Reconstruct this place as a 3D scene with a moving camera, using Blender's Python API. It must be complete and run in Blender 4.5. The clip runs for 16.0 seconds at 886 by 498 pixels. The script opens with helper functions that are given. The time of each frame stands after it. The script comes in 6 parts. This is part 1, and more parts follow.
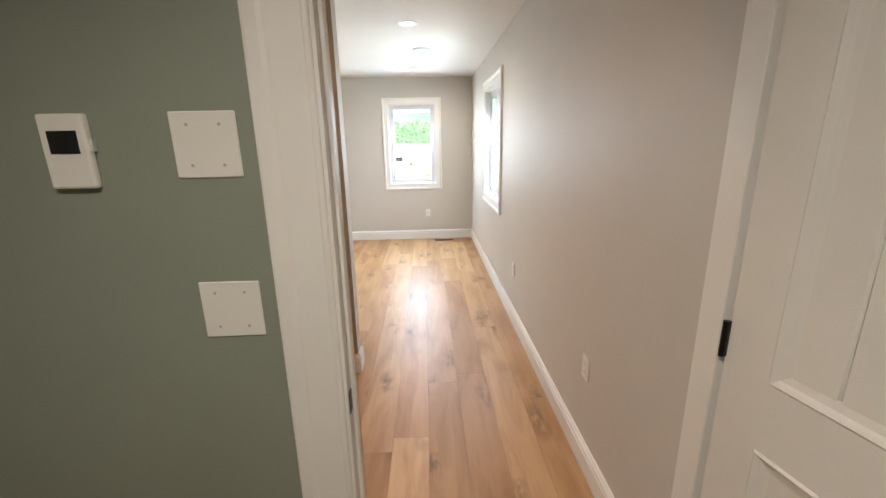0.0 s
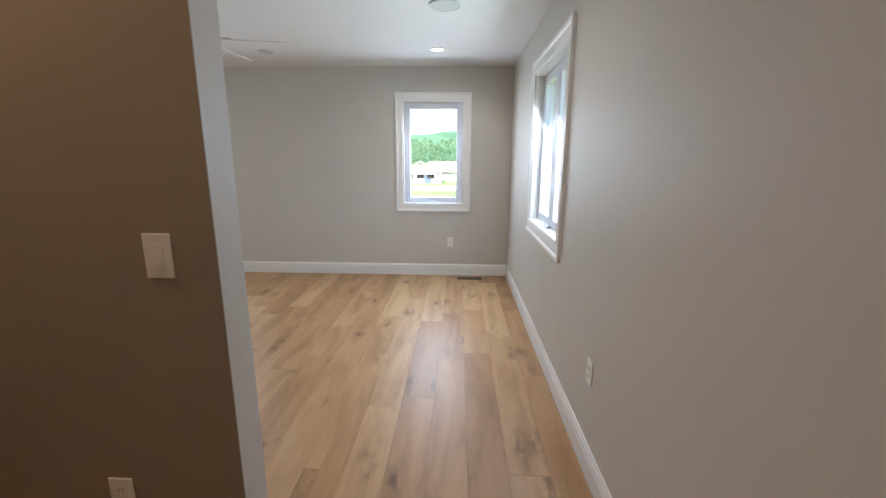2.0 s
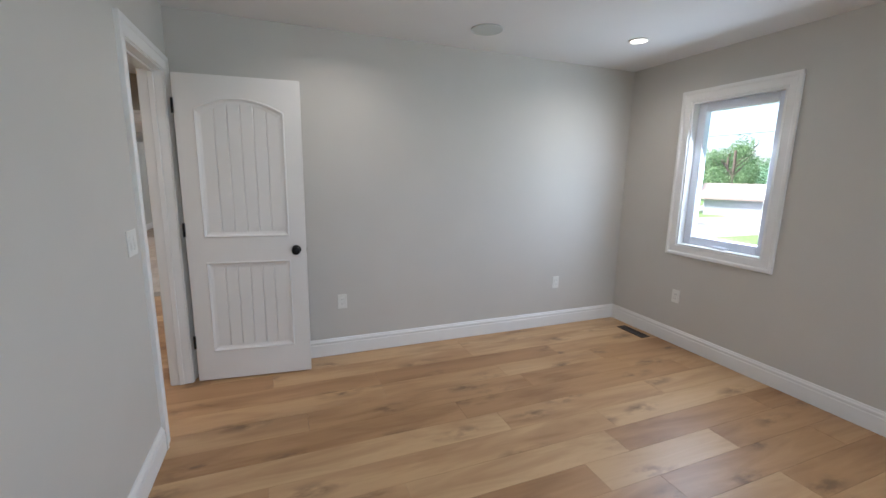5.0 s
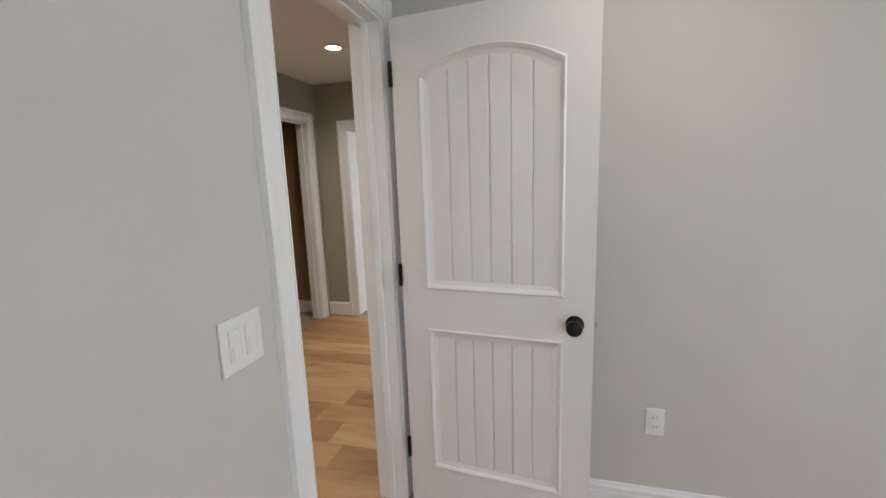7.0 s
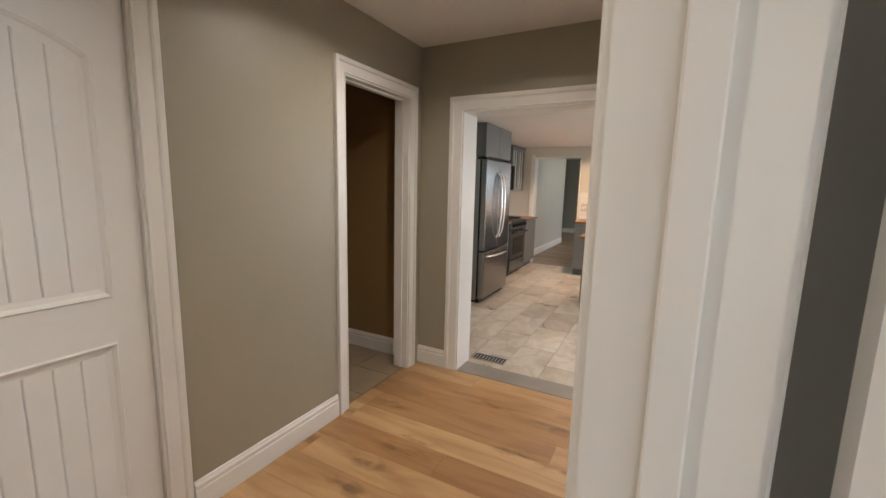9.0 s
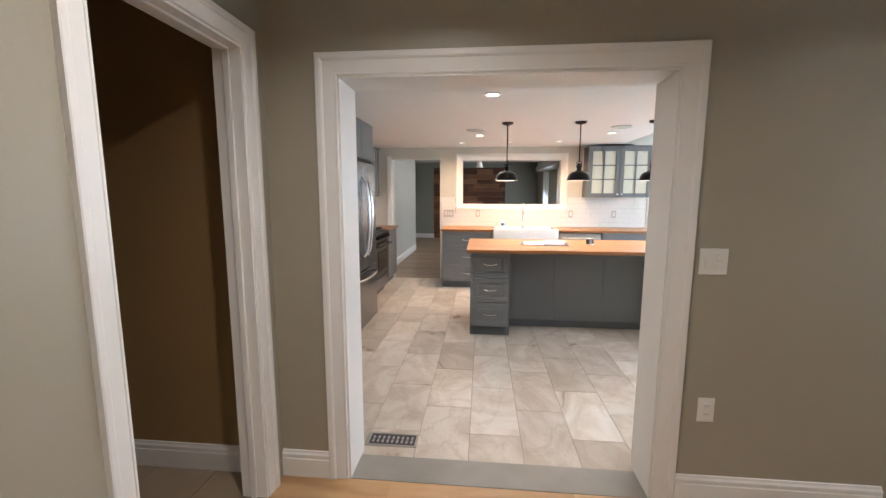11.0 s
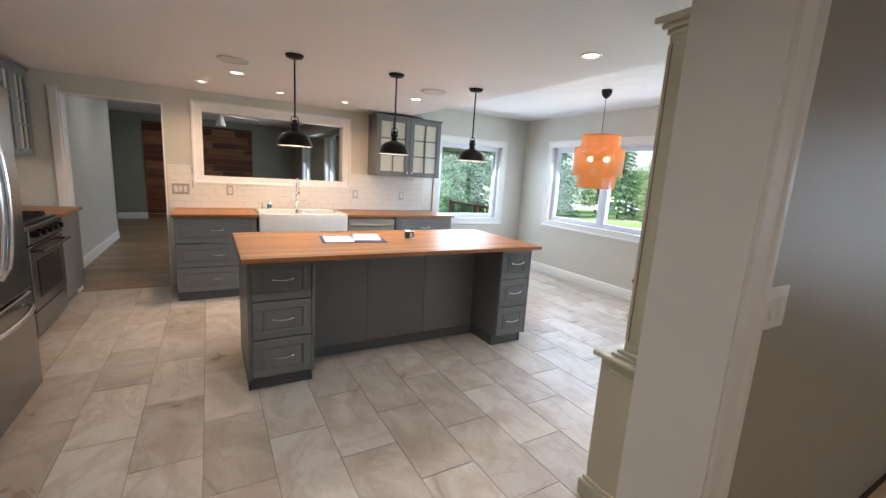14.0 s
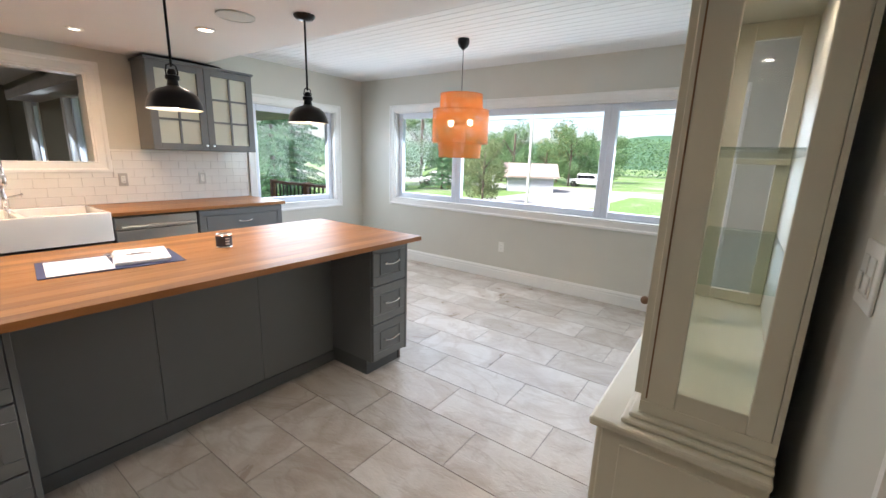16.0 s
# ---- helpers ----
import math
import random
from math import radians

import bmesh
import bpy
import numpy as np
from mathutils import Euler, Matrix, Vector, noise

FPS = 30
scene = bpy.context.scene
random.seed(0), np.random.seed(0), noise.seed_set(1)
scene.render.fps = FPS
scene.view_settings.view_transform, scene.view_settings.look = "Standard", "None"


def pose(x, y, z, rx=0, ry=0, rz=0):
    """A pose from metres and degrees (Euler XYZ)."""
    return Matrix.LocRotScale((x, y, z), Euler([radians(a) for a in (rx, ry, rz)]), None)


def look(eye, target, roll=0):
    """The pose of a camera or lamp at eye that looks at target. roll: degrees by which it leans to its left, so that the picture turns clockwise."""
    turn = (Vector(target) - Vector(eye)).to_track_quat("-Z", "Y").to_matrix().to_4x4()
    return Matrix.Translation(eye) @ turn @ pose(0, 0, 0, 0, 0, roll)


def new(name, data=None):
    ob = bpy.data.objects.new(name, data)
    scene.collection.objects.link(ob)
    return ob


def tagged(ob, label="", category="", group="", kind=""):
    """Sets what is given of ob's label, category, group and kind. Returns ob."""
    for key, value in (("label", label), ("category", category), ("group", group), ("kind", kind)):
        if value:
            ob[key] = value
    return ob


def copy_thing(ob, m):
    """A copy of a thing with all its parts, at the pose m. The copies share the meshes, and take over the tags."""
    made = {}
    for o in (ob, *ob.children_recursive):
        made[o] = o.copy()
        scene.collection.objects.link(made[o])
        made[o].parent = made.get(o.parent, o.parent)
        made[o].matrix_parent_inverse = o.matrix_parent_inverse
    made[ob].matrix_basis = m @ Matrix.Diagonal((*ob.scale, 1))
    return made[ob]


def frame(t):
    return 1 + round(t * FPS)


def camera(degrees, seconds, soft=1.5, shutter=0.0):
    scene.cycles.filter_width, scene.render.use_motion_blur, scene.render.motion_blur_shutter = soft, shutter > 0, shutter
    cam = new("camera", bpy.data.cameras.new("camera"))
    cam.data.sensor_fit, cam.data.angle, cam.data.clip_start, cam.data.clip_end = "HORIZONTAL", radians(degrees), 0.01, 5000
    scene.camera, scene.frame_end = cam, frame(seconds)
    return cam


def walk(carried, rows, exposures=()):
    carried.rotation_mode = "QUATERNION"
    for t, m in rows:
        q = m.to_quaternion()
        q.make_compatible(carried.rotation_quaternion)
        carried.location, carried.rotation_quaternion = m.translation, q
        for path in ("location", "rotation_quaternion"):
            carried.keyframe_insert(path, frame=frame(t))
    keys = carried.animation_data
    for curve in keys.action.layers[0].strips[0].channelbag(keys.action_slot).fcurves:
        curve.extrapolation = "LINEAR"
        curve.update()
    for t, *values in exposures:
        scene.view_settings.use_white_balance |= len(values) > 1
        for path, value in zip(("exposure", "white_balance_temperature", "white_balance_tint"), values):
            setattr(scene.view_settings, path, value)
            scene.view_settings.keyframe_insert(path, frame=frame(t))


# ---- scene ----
cam = camera(94.7, 16.0)
PATH = [
    (0, (-0.013, 0.133, 1.53), (0.057, 2.065, 1.016), -1.1),
    (0.5, (0.092, 0.513, 1.452), (0.253, 2.439, 0.936), -0.4),
    (1, (0.131, 0.928, 1.434), (0.258, 2.883, 1.031), 0.8),
    (1.5, (0.163, 1.309, 1.438), (-0.036, 3.253, 1.01), 0.4),
    (2, (0.094, 1.675, 1.409), (0.02, 3.627, 0.981), 0.3),
    (2.5, (0.153, 2.055, 1.474), (-0.246, 3.978, 1.097), 0.6),
    (3, (0.045, 2.405, 1.476), (-0.634, 4.25, 1.114), 1.9),
    (3.5, (-0.096, 2.76, 1.492), (-1.038, 4.49, 1.146), 0.1),
    (4, (-0.327, 3.112, 1.429), (-1.694, 4.536, 1.109), 2.0),
    (4.5, (-0.678, 3.272, 1.467), (-2.22, 4.498, 1.12), 0.4),
    (5, (-1.049, 3.416, 1.445), (-2.881, 4.134, 1.087), 1.0),
    (5.2, (-1.2, 3.44, 1.45), (-3.085, 3.985, 1.06), 1.0),
    (7.3, (-2.776, 3.372, 1.439), (-4.611, 2.656, 1.096), -1.1),
    (7.7, (-3.048, 3.286, 1.453), (-4.774, 2.342, 1.092), 0.3),
    (8, (-3.245, 3.156, 1.426), (-4.965, 2.193, 1.091), 0.2),
    (8.2, (-3.37, 3.067, 1.424), (-5.088, 2.096, 1.099), 0.3),
    (10.3, (-4.345, 2.216, 1.429), (-6.194, 1.487, 1.204), 2.0),
    (10.5, (-4.448, 2.182, 1.47), (-6.338, 1.587, 1.196), 0.9),
    (10.6, (-4.47, 2.168, 1.483), (-6.381, 1.662, 1.178), 1.4),
    (11, (-4.634, 2.027, 1.447), (-6.607, 1.838, 1.178), 0.1),
    (11.5, (-4.813, 1.897, 1.462), (-6.788, 2.056, 1.195), 1.1),
    (12, (-5.077, 1.83, 1.459), (-7.042, 2.091, 1.191), 1.1),
    (12.5, (-5.303, 1.738, 1.45), (-7.231, 2.187, 1.169), 1.0),
    (13, (-5.516, 1.68, 1.462), (-7.38, 2.344, 1.17), 1.1),
    (13.5, (-5.765, 1.731, 1.449), (-7.586, 2.47, 1.082), 2.8),
    (14, (-6.035, 1.738, 1.447), (-7.738, 2.724, 1.091), 3.5),
    (14.5, (-6.282, 1.789, 1.437), (-7.815, 3.002, 1.018), 2.9),
    (15, (-6.522, 1.925, 1.432), (-7.968, 3.26, 1.073), 3.6),
    (15.3, (-6.661, 2.0, 1.41), (-8.026, 3.414, 1.042), 3.0),
    (15.5, (-6.756, 2.028, 1.418), (-8.049, 3.503, 1.024), 2.4),
    (15.8, (-6.871, 2.12, 1.384), (-8.08, 3.66, 0.975), 1.9),
    (16, (-6.927, 2.153, 1.403), (-8.072, 3.734, 0.966), 1.8),
]
EXPOSURE = [(0, 2.85, 6350), (0.5, 2.68, 6500), (1.0, 2.5, 6250), (1.5, 2.27, 6000), (2.0, 2.05, 5900), (2.5, 1.87, 5550), (3.0, 1.68, 5500), (3.5, 1.68, 5800), (4.0, 1.76, 5900), (5.0, 1.9, 5700), (7.5, 2.15, 6250), (8.0, 2.03, 6600), (10.5, 2.4, 5900), (11.5, 2.35, 5800), (12.5, 2.05, 5750), (13.5, 1.78, 5850), (14.5, 1.62, 5950), (15.0, 1.5, 5950), (15.5, 1.43, 6000), (16.0, 1.55, 6100)]
walk(cam, [(t, look(e, g, r)) for t, e, g, r in PATH], [(t, e, k, 13) for t, e, k in EXPOSURE])

# ---------------------------------------------------------------- light
world = bpy.data.worlds.new("world")
scene.world = world
world.use_nodes = True
wn = world.node_tree.nodes
sky = wn.new("ShaderNodeTexSky")
sky.sky_type, sky.sun_disc = "NISHITA", False
sky.sun_elevation, sky.sun_rotation = radians(48), radians(200)
sky.air_density, sky.dust_density, sky.ozone_density = 1.0, 3.0, 1.0
wn["Background"].inputs["Strength"].default_value = 0.15
world.node_tree.links.new(sky.outputs[0], wn["Background"].inputs["Color"])

sun = new("sun", bpy.data.lights.new("sun", "SUN"))
sun.data.energy, sun.data.angle, sun.data.color = 5.0, radians(10), (1.0, 0.96, 0.9)
sun.matrix_world = look((0, 0, 0), (0.23, 0.63, -0.74))


LEVEL = 0.5


def area(name, m, w, h, power, color=(1, 1, 1), shape="RECTANGLE", spread=180):
    ob = new(name, bpy.data.lights.new(name, "AREA"))
    d = ob.data
    d.shape, d.size, d.size_y, d.energy, d.color, d.spread = shape, w, h, power * LEVEL, color, radians(spread)
    ob.matrix_world = m
    return ob


DAY = (0.80, 0.91, 1.0)
WARM = (1.0, 0.88, 0.74)


# ---------------------------------------------------------------- materials
def nodes_of(name):
    m = bpy.data.materials.new(name)
    m.use_nodes = True
    nt = m.node_tree
    return m, nt, nt.nodes, nt.links, nt.nodes["Principled BSDF"]


def mix(nt, fac, a, b, mode="MIX"):
    n = nt.nodes.new("ShaderNodeMix")
    n.data_type, n.blend_type = "RGBA", mode
    for sock, v in ((n.inputs[0], fac), (n.inputs[6], a), (n.inputs[7], b)):
        if hasattr(v, "links") or isinstance(v, bpy.types.NodeSocket):
            nt.links.new(v, sock)
        elif isinstance(v, (int, float)):
            sock.default_value = v
        else:
            sock.default_value = (*v, 1)
    return n.outputs[2]


def coords(nt, scale=(1, 1, 1), per_object=0.0):
    c = nt.nodes.new("ShaderNodeTexCoord")
    mp = nt.nodes.new("ShaderNodeMapping")
    mp.inputs["Scale"].default_value = scale
    nt.links.new(c.outputs["Object"], mp.inputs["Vector"])
    if per_object:
        oi = nt.nodes.new("ShaderNodeObjectInfo")
        mul = nt.nodes.new("ShaderNodeMath")
        mul.operation = "MULTIPLY"
        mul.inputs[1].default_value = per_object
        nt.links.new(oi.outputs["Random"], mul.inputs[0])
        nt.links.new(mul.outputs[0], mp.inputs["Location"])
    return mp.outputs[0]


def noise_tex(nt, vec, scale, detail=4, rough=0.55, distort=0.0):
    n = nt.nodes.new("ShaderNodeTexNoise")
    n.inputs["Scale"].default_value, n.inputs["Detail"].default_value = scale, detail
    n.inputs["Roughness"].default_value, n.inputs["Distortion"].default_value = rough, distort
    nt.links.new(vec, n.inputs["Vector"])
    return n.outputs["Fac"]


def ramp(nt, fac, stops):
    n = nt.nodes.new("ShaderNodeValToRGB")
    el = n.color_ramp.elements
    while len(el) < len(stops):
        el.new(0.5)
    for e, (p, c) in zip(el, stops):
        e.position, e.color = p, ((*c, 1) if not isinstance(c, (int, float)) else (c, c, c, 1))
    nt.links.new(fac, n.inputs[0])
    return n.outputs[0]


def bump(nt, bsdf, height, strength, distance=0.002):
    n = nt.nodes.new("ShaderNodeBump")
    n.inputs["Strength"].default_value, n.inputs["Distance"].default_value = strength, distance
    nt.links.new(height, n.inputs["Height"])
    nt.links.new(n.outputs[0], bsdf.inputs["Normal"])


def paint(name, col, rough=0.45, vary=0.04, relief=0.15, coat=0.0, metal=0.0, scale=3.0):
    m, nt, nn, ll, b = nodes_of(name)
    v = coords(nt)
    big = noise_tex(nt, v, scale, 3)
    fine = noise_tex(nt, v, 220, 2)
    lo = tuple(max(0, c * (1 - vary)) for c in col)
    hi = tuple(min(1, c * (1 + vary)) for c in col)
    ll.new(ramp(nt, big, [(0.3, lo), (0.7, hi)]), b.inputs["Base Color"])
    b.inputs["Roughness"].default_value, b.inputs["Metallic"].default_value = rough, metal
    b.inputs["Coat Weight"].default_value = coat
    if relief:
        bump(nt, b, fine, relief, 0.001)
    return m


def plank_mat(name, a, b_, c, knot, rough=0.3, grain=(26, 1.6, 26), knots=True):
    m, nt, nn, ll, b = nodes_of(name)
    v = coords(nt, (1, 1, 1), 37.0)
    vs = coords(nt, grain, 37.0)
    oi = nn.new("ShaderNodeObjectInfo")
    g = noise_tex(nt, vs, 1.0, 6, 0.6, 1.8)
    tone = ramp(nt, oi.outputs["Random"], [(0.0, a), (0.5, b_), (1.0, c)])
    dark = mix(nt, 1.0, tone, (0.56, 0.46, 0.36), "MULTIPLY")
    col = mix(nt, ramp(nt, g, [(0.36, 0.0), (0.72, 0.22)]), tone, dark)
    patch = noise_tex(nt, coords(nt, (8.0, 1.3, 3), 37.0), 1.0, 4, 0.55, 0.6)
    col = mix(nt, ramp(nt, patch, [(0.44, 0.0), (0.74, 0.75)]), col, dark)
    if knots:
        vo = nn.new("ShaderNodeTexVoronoi")
        vo.voronoi_dimensions = "2D"
        vo.inputs["Scale"].default_value = 1.0
        kn = nn.new("ShaderNodeMapping")
        kn.inputs["Scale"].default_value = (3.6, 1.25, 1.0)
        ll.new(v, kn.inputs["Vector"])
        ll.new(kn.outputs[0], vo.inputs["Vector"])
        kf = ramp(nt, vo.outputs["Distance"], [(0.05, 1.0), (0.24, 0.0)])
        wob = noise_tex(nt, coords(nt, (16, 7, 16), 37.0), 1.0, 3)
        kk = nn.new("ShaderNodeMath")
        kk.operation = "MULTIPLY"
        ll.new(kf, kk.inputs[0])
        ll.new(ramp(nt, wob, [(0.44, 0.0), (0.62, 0.68)]), kk.inputs[1])
        col = mix(nt, kk.outputs[0], col, knot)
    ll.new(col, b.inputs["Base Color"])
    ll.new(ramp(nt, g, [(0.2, rough * 0.85), (0.8, rough * 1.3)]), b.inputs["Roughness"])
    b.inputs["Specular IOR Level"].default_value = 0.5
    bump(nt, b, g, 0.25, 0.0015)
    return m


def tile_mat(name):
    m, nt, nn, ll, b = nodes_of(name)
    v = coords(nt, (1, 1, 1), 61.0)
    n1 = noise_tex(nt, coords(nt, (1.0, 1.3, 1), 61.0), 1.9, 6, 0.60, 1.4)
    n2 = noise_tex(nt, coords(nt, (1.0, 1.5, 1), 23.0), 1.3, 4, 0.55, 1.6)
    oi = nn.new("ShaderNodeObjectInfo")
    base = ramp(nt, n1, [(0.25, (0.37, 0.30, 0.235)), (0.42, (0.45, 0.39, 0.325)), (0.60, (0.57, 0.53, 0.475)), (0.8, (0.48, 0.43, 0.37))])
    veins = ramp(nt, n2, [(0.46, 0.0), (0.5, 0.4), (0.53, 0.0)])
    col = mix(nt, veins, base, (0.36, 0.29, 0.22))
    tone = ramp(nt, oi.outputs["Random"], [(0.0, (0.84, 0.82, 0.79)), (0.5, (0.99, 0.98, 0.97)), (1.0, (1.10, 1.10, 1.10))])
    ll.new(mix(nt, 1.0, col, tone, "MULTIPLY"), b.inputs["Base Color"])
    ll.new(ramp(nt, n1, [(0.2, 0.24), (0.8, 0.40)]), b.inputs["Roughness"])
    ridge = noise_tex(nt, coords(nt, (11, 24, 6), 61.0), 1.0, 5, 0.62, 1.6)
    bump(nt, b, ridge, 0.6, 0.005)
    return m


def glow(name, col, power):
    m, nt, nn, ll, b = nodes_of(name)
    b.inputs["Base Color"].default_value = (*col, 1)
    b.inputs["Emission Color"].default_value = (*col, 1)
    b.inputs["Emission Strength"].default_value = power
    return m


def glass_mat(name, tint=(1, 1, 1), rough=0.0, ior=1.35):
    m, nt, nn, ll, b = nodes_of(name)
    nn.remove(b)
    tr, gl, mx = nn.new("ShaderNodeBsdfTransparent"), nn.new("ShaderNodeBsdfGlossy"), nn.new("ShaderNodeMixShader")
    lw, pw, ma = nn.new("ShaderNodeLayerWeight"), nn.new("ShaderNodeMath"), nn.new("ShaderNodeMath")
    lw.inputs["Blend"].default_value = 0.5
    pw.operation, ma.operation = "POWER", "MULTIPLY_ADD"
    pw.inputs[1].default_value = 5.0
    r0 = ((ior - 1) / (ior + 1)) ** 2
    ma.inputs[1].default_value, ma.inputs[2].default_value = 0.75 * (1 - r0), r0
    ll.new(lw.outputs["Facing"], pw.inputs[0])
    ll.new(pw.outputs[0], ma.inputs[0])
    tr.inputs[0].default_value = (*tint, 1)
    gl.inputs["Roughness"].default_value = rough
    ll.new(ma.outputs[0], mx.inputs[0])
    ll.new(tr.outputs[0], mx.inputs[1])
    ll.new(gl.outputs[0], mx.inputs[2])
    ll.new(mx.outputs[0], nn["Material Output"].inputs["Surface"])
    return m


M_FROST, nt, nn, ll, b = nodes_of("frosted_glass")
b.inputs["Base Color"].default_value, b.inputs["Roughness"].default_value = (0.80, 0.80, 0.68, 1), 0.22
b.inputs["Transmission Weight"].default_value, b.inputs["IOR"].default_value = 0.25, 1.45
M_BED = paint("grey_wall_paint", (0.575, 0.55, 0.50), 0.56, 0.015)
M_HALL = paint("greige_wall_paint", (0.36, 0.332, 0.26), 0.38, 0.02)
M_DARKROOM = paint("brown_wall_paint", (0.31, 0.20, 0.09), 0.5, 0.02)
M_DRESS = paint("taupe_wall_paint", (0.30, 0.262, 0.20), 0.42, 0.02)
M_BATH = paint("sage_wall_paint", (0.27, 0.30, 0.25), 0.4, 0.02)
M_KIT = paint("pale_kitchen_paint", (0.60, 0.585, 0.52), 0.4, 0.02)
M_NEXT = paint("muted_green_grey_paint", (0.30, 0.30, 0.245), 0.45, 0.02)
M_CEIL = paint("ceiling_paint", (0.76, 0.75, 0.74), 0.8, 0.01, 0.3)
M_WHITE = paint("white_trim_paint", (0.80, 0.79, 0.76), 0.35, 0.02, 0.05)
M_DOOR = paint("white_door_paint", (0.76, 0.75, 0.72), 0.3, 0.02, 0.1)
M_VINYL = paint("white_vinyl", (0.70, 0.73, 0.80), 0.3, 0.01, 0)
M_PLATE = paint("ivory_plastic", (0.78, 0.77, 0.72), 0.3, 0.01, 0)
M_BLACK = paint("black_metal", (0.012, 0.011, 0.011), 0.3, 0.05, 0, 0, 0.6)
M_GREY = paint("grey_cabinet_paint", (0.150, 0.156, 0.158), 0.38, 0.03, 0.05)
# cabinet grey again, darkened: the shade of the recess is put into the colour
M_GREYD = paint("toe_kick_shade_grey", (0.095, 0.102, 0.106), 0.5, 0.03, 0.05)
M_STEEL = paint("stainless_steel", (0.27, 0.27, 0.27), 0.24, 0.03, 0, 0, 1.0)
M_CHROME = paint("chrome", (0.85, 0.85, 0.85), 0.16, 0.01, 0, 0, 1.0)
M_NICKEL = paint("nickel_plate", (0.5, 0.48, 0.44), 0.3, 0.02, 0, 0, 0.8)
M_SINK = paint("white_fireclay", (0.85, 0.84, 0.82), 0.12, 0.01, 0, 0.5)
M_SUBWAY = paint("white_glazed_tile", (0.80, 0.78, 0.73), 0.12, 0.03, 0, 0.4)
M_GROUT = paint("pale_grout", (0.48, 0.45, 0.41), 0.9, 0.05)
M_GROUTF = paint("floor_grout", (0.24, 0.215, 0.19), 0.9, 0.08)
M_UNDER = paint("dark_subfloor", (0.05, 0.03, 0.02), 0.9, 0.1)
M_HUTCH = paint("cream_hutch_paint", (0.62, 0.58, 0.46), 0.42, 0.05, 0.15)
M_WORN = paint("worn_wood_edge", (0.22, 0.12, 0.06), 0.5, 0.2)
M_DARKGLASS = paint("black_glass", (0.01, 0.01, 0.012), 0.08, 0, 0)
M_VENT = paint("brown_vent_metal", (0.07, 0.045, 0.03), 0.4, 0.05, 0, 0, 0.5)
M_SPEAKER = paint("speaker_grille_white", (0.55, 0.57, 0.55), 0.7, 0.01, 0.5)
M_GLASS = glass_mat("clear_glass")
M_SHELFGLASS = glass_mat("green_tinted_glass", (0.88, 0.95, 0.92))
M_POT = glow("lit_downlight", (1.0, 0.88, 0.70), 2.2)
M_BULB = glow("lit_bulb", (1.0, 0.80, 0.55), 6.0)
M_FANWHITE = paint("fan_white_enamel", (0.72, 0.71, 0.67), 0.35, 0.02, 0)
M_OAK = plank_mat("oak_floor_plank", (0.39, 0.213, 0.090), (0.50, 0.30, 0.142), (0.60, 0.395, 0.205), (0.10, 0.05, 0.022), 0.37, (17, 1.1, 17))
M_OAK2 = plank_mat("weathered_floor_plank", (0.20, 0.13, 0.07), (0.26, 0.19, 0.12), (0.33, 0.25, 0.16), (0.05, 0.03, 0.02), 0.35)
M_PINE = plank_mat("bare_pine", (0.62, 0.40, 0.17), (0.64, 0.42, 0.19), (0.66, 0.44, 0.20), (0.3, 0.15, 0.06), 0.5, (26, 26, 1.6), False)
M_BUTCHER = plank_mat("oiled_worktop_wood", (0.27, 0.108, 0.030), (0.36, 0.155, 0.043), (0.43, 0.20, 0.060), (0.1, 0.05, 0.03), 0.36, (26, 2.0, 26), False)
M_ACCENT = plank_mat("reclaimed_wood_board", (0.10, 0.035, 0.015), (0.20, 0.075, 0.03), (0.36, 0.17, 0.08), (0.04, 0.02, 0.01), 0.55)
M_TILE = tile_mat("stone_look_tile")
M_BEIGETILE = paint("beige_floor_tile", (0.34, 0.265, 0.175), 0.4, 0.08, 0.2)
M_THRESH = paint("grey_stone", (0.25, 0.235, 0.21), 0.45, 0.15)
M_PAPER = paint("paper", (0.80, 0.79, 0.80), 0.7, 0.02, 0)
M_FOLDER = paint("navy_folder", (0.035, 0.045, 0.13), 0.5, 0.05, 0)
M_INK = paint("dark_print", (0.05, 0.05, 0.06), 0.6, 0, 0)
M_BLUE = paint("blue_plastic", (0.08, 0.22, 0.45), 0.3, 0.05, 0)


# ---------------------------------------------------------------- builders
def box(bm, x0, x1, y0, y1, z0, z1, bev=0.0, seg=1):
    x0, x1, y0, y1, z0, z1 = min(x0, x1), max(x0, x1), min(y0, y1), max(y0, y1), min(z0, z1), max(z0, z1)
    r = bmesh.ops.create_cube(bm, size=1.0)
    vs = r["verts"]
    for v in vs:
        v.co = Vector((x0 + (v.co.x + 0.5) * (x1 - x0), y0 + (v.co.y + 0.5) * (y1 - y0), z0 + (v.co.z + 0.5) * (z1 - z0)))
    if bev:
        es = list({e for v in vs for e in v.link_edges})
        bmesh.ops.bevel(bm, geom=es, offset=bev, segments=seg, affect="EDGES", profile=0.5)


def cyl(bm, c, r1, r2, h, axis="z", seg=24, caps=True):
    m = {"z": Matrix(), "x": Matrix.Rotation(radians(90), 4, "Y"), "y": Matrix.Rotation(radians(-90), 4, "X")}[axis]
    bmesh.ops.create_cone(bm, cap_ends=caps, segments=seg, radius1=r1, radius2=r2, depth=h, matrix=Matrix.Translation(c) @ m @ Matrix.Translation((0, 0, h / 2)))


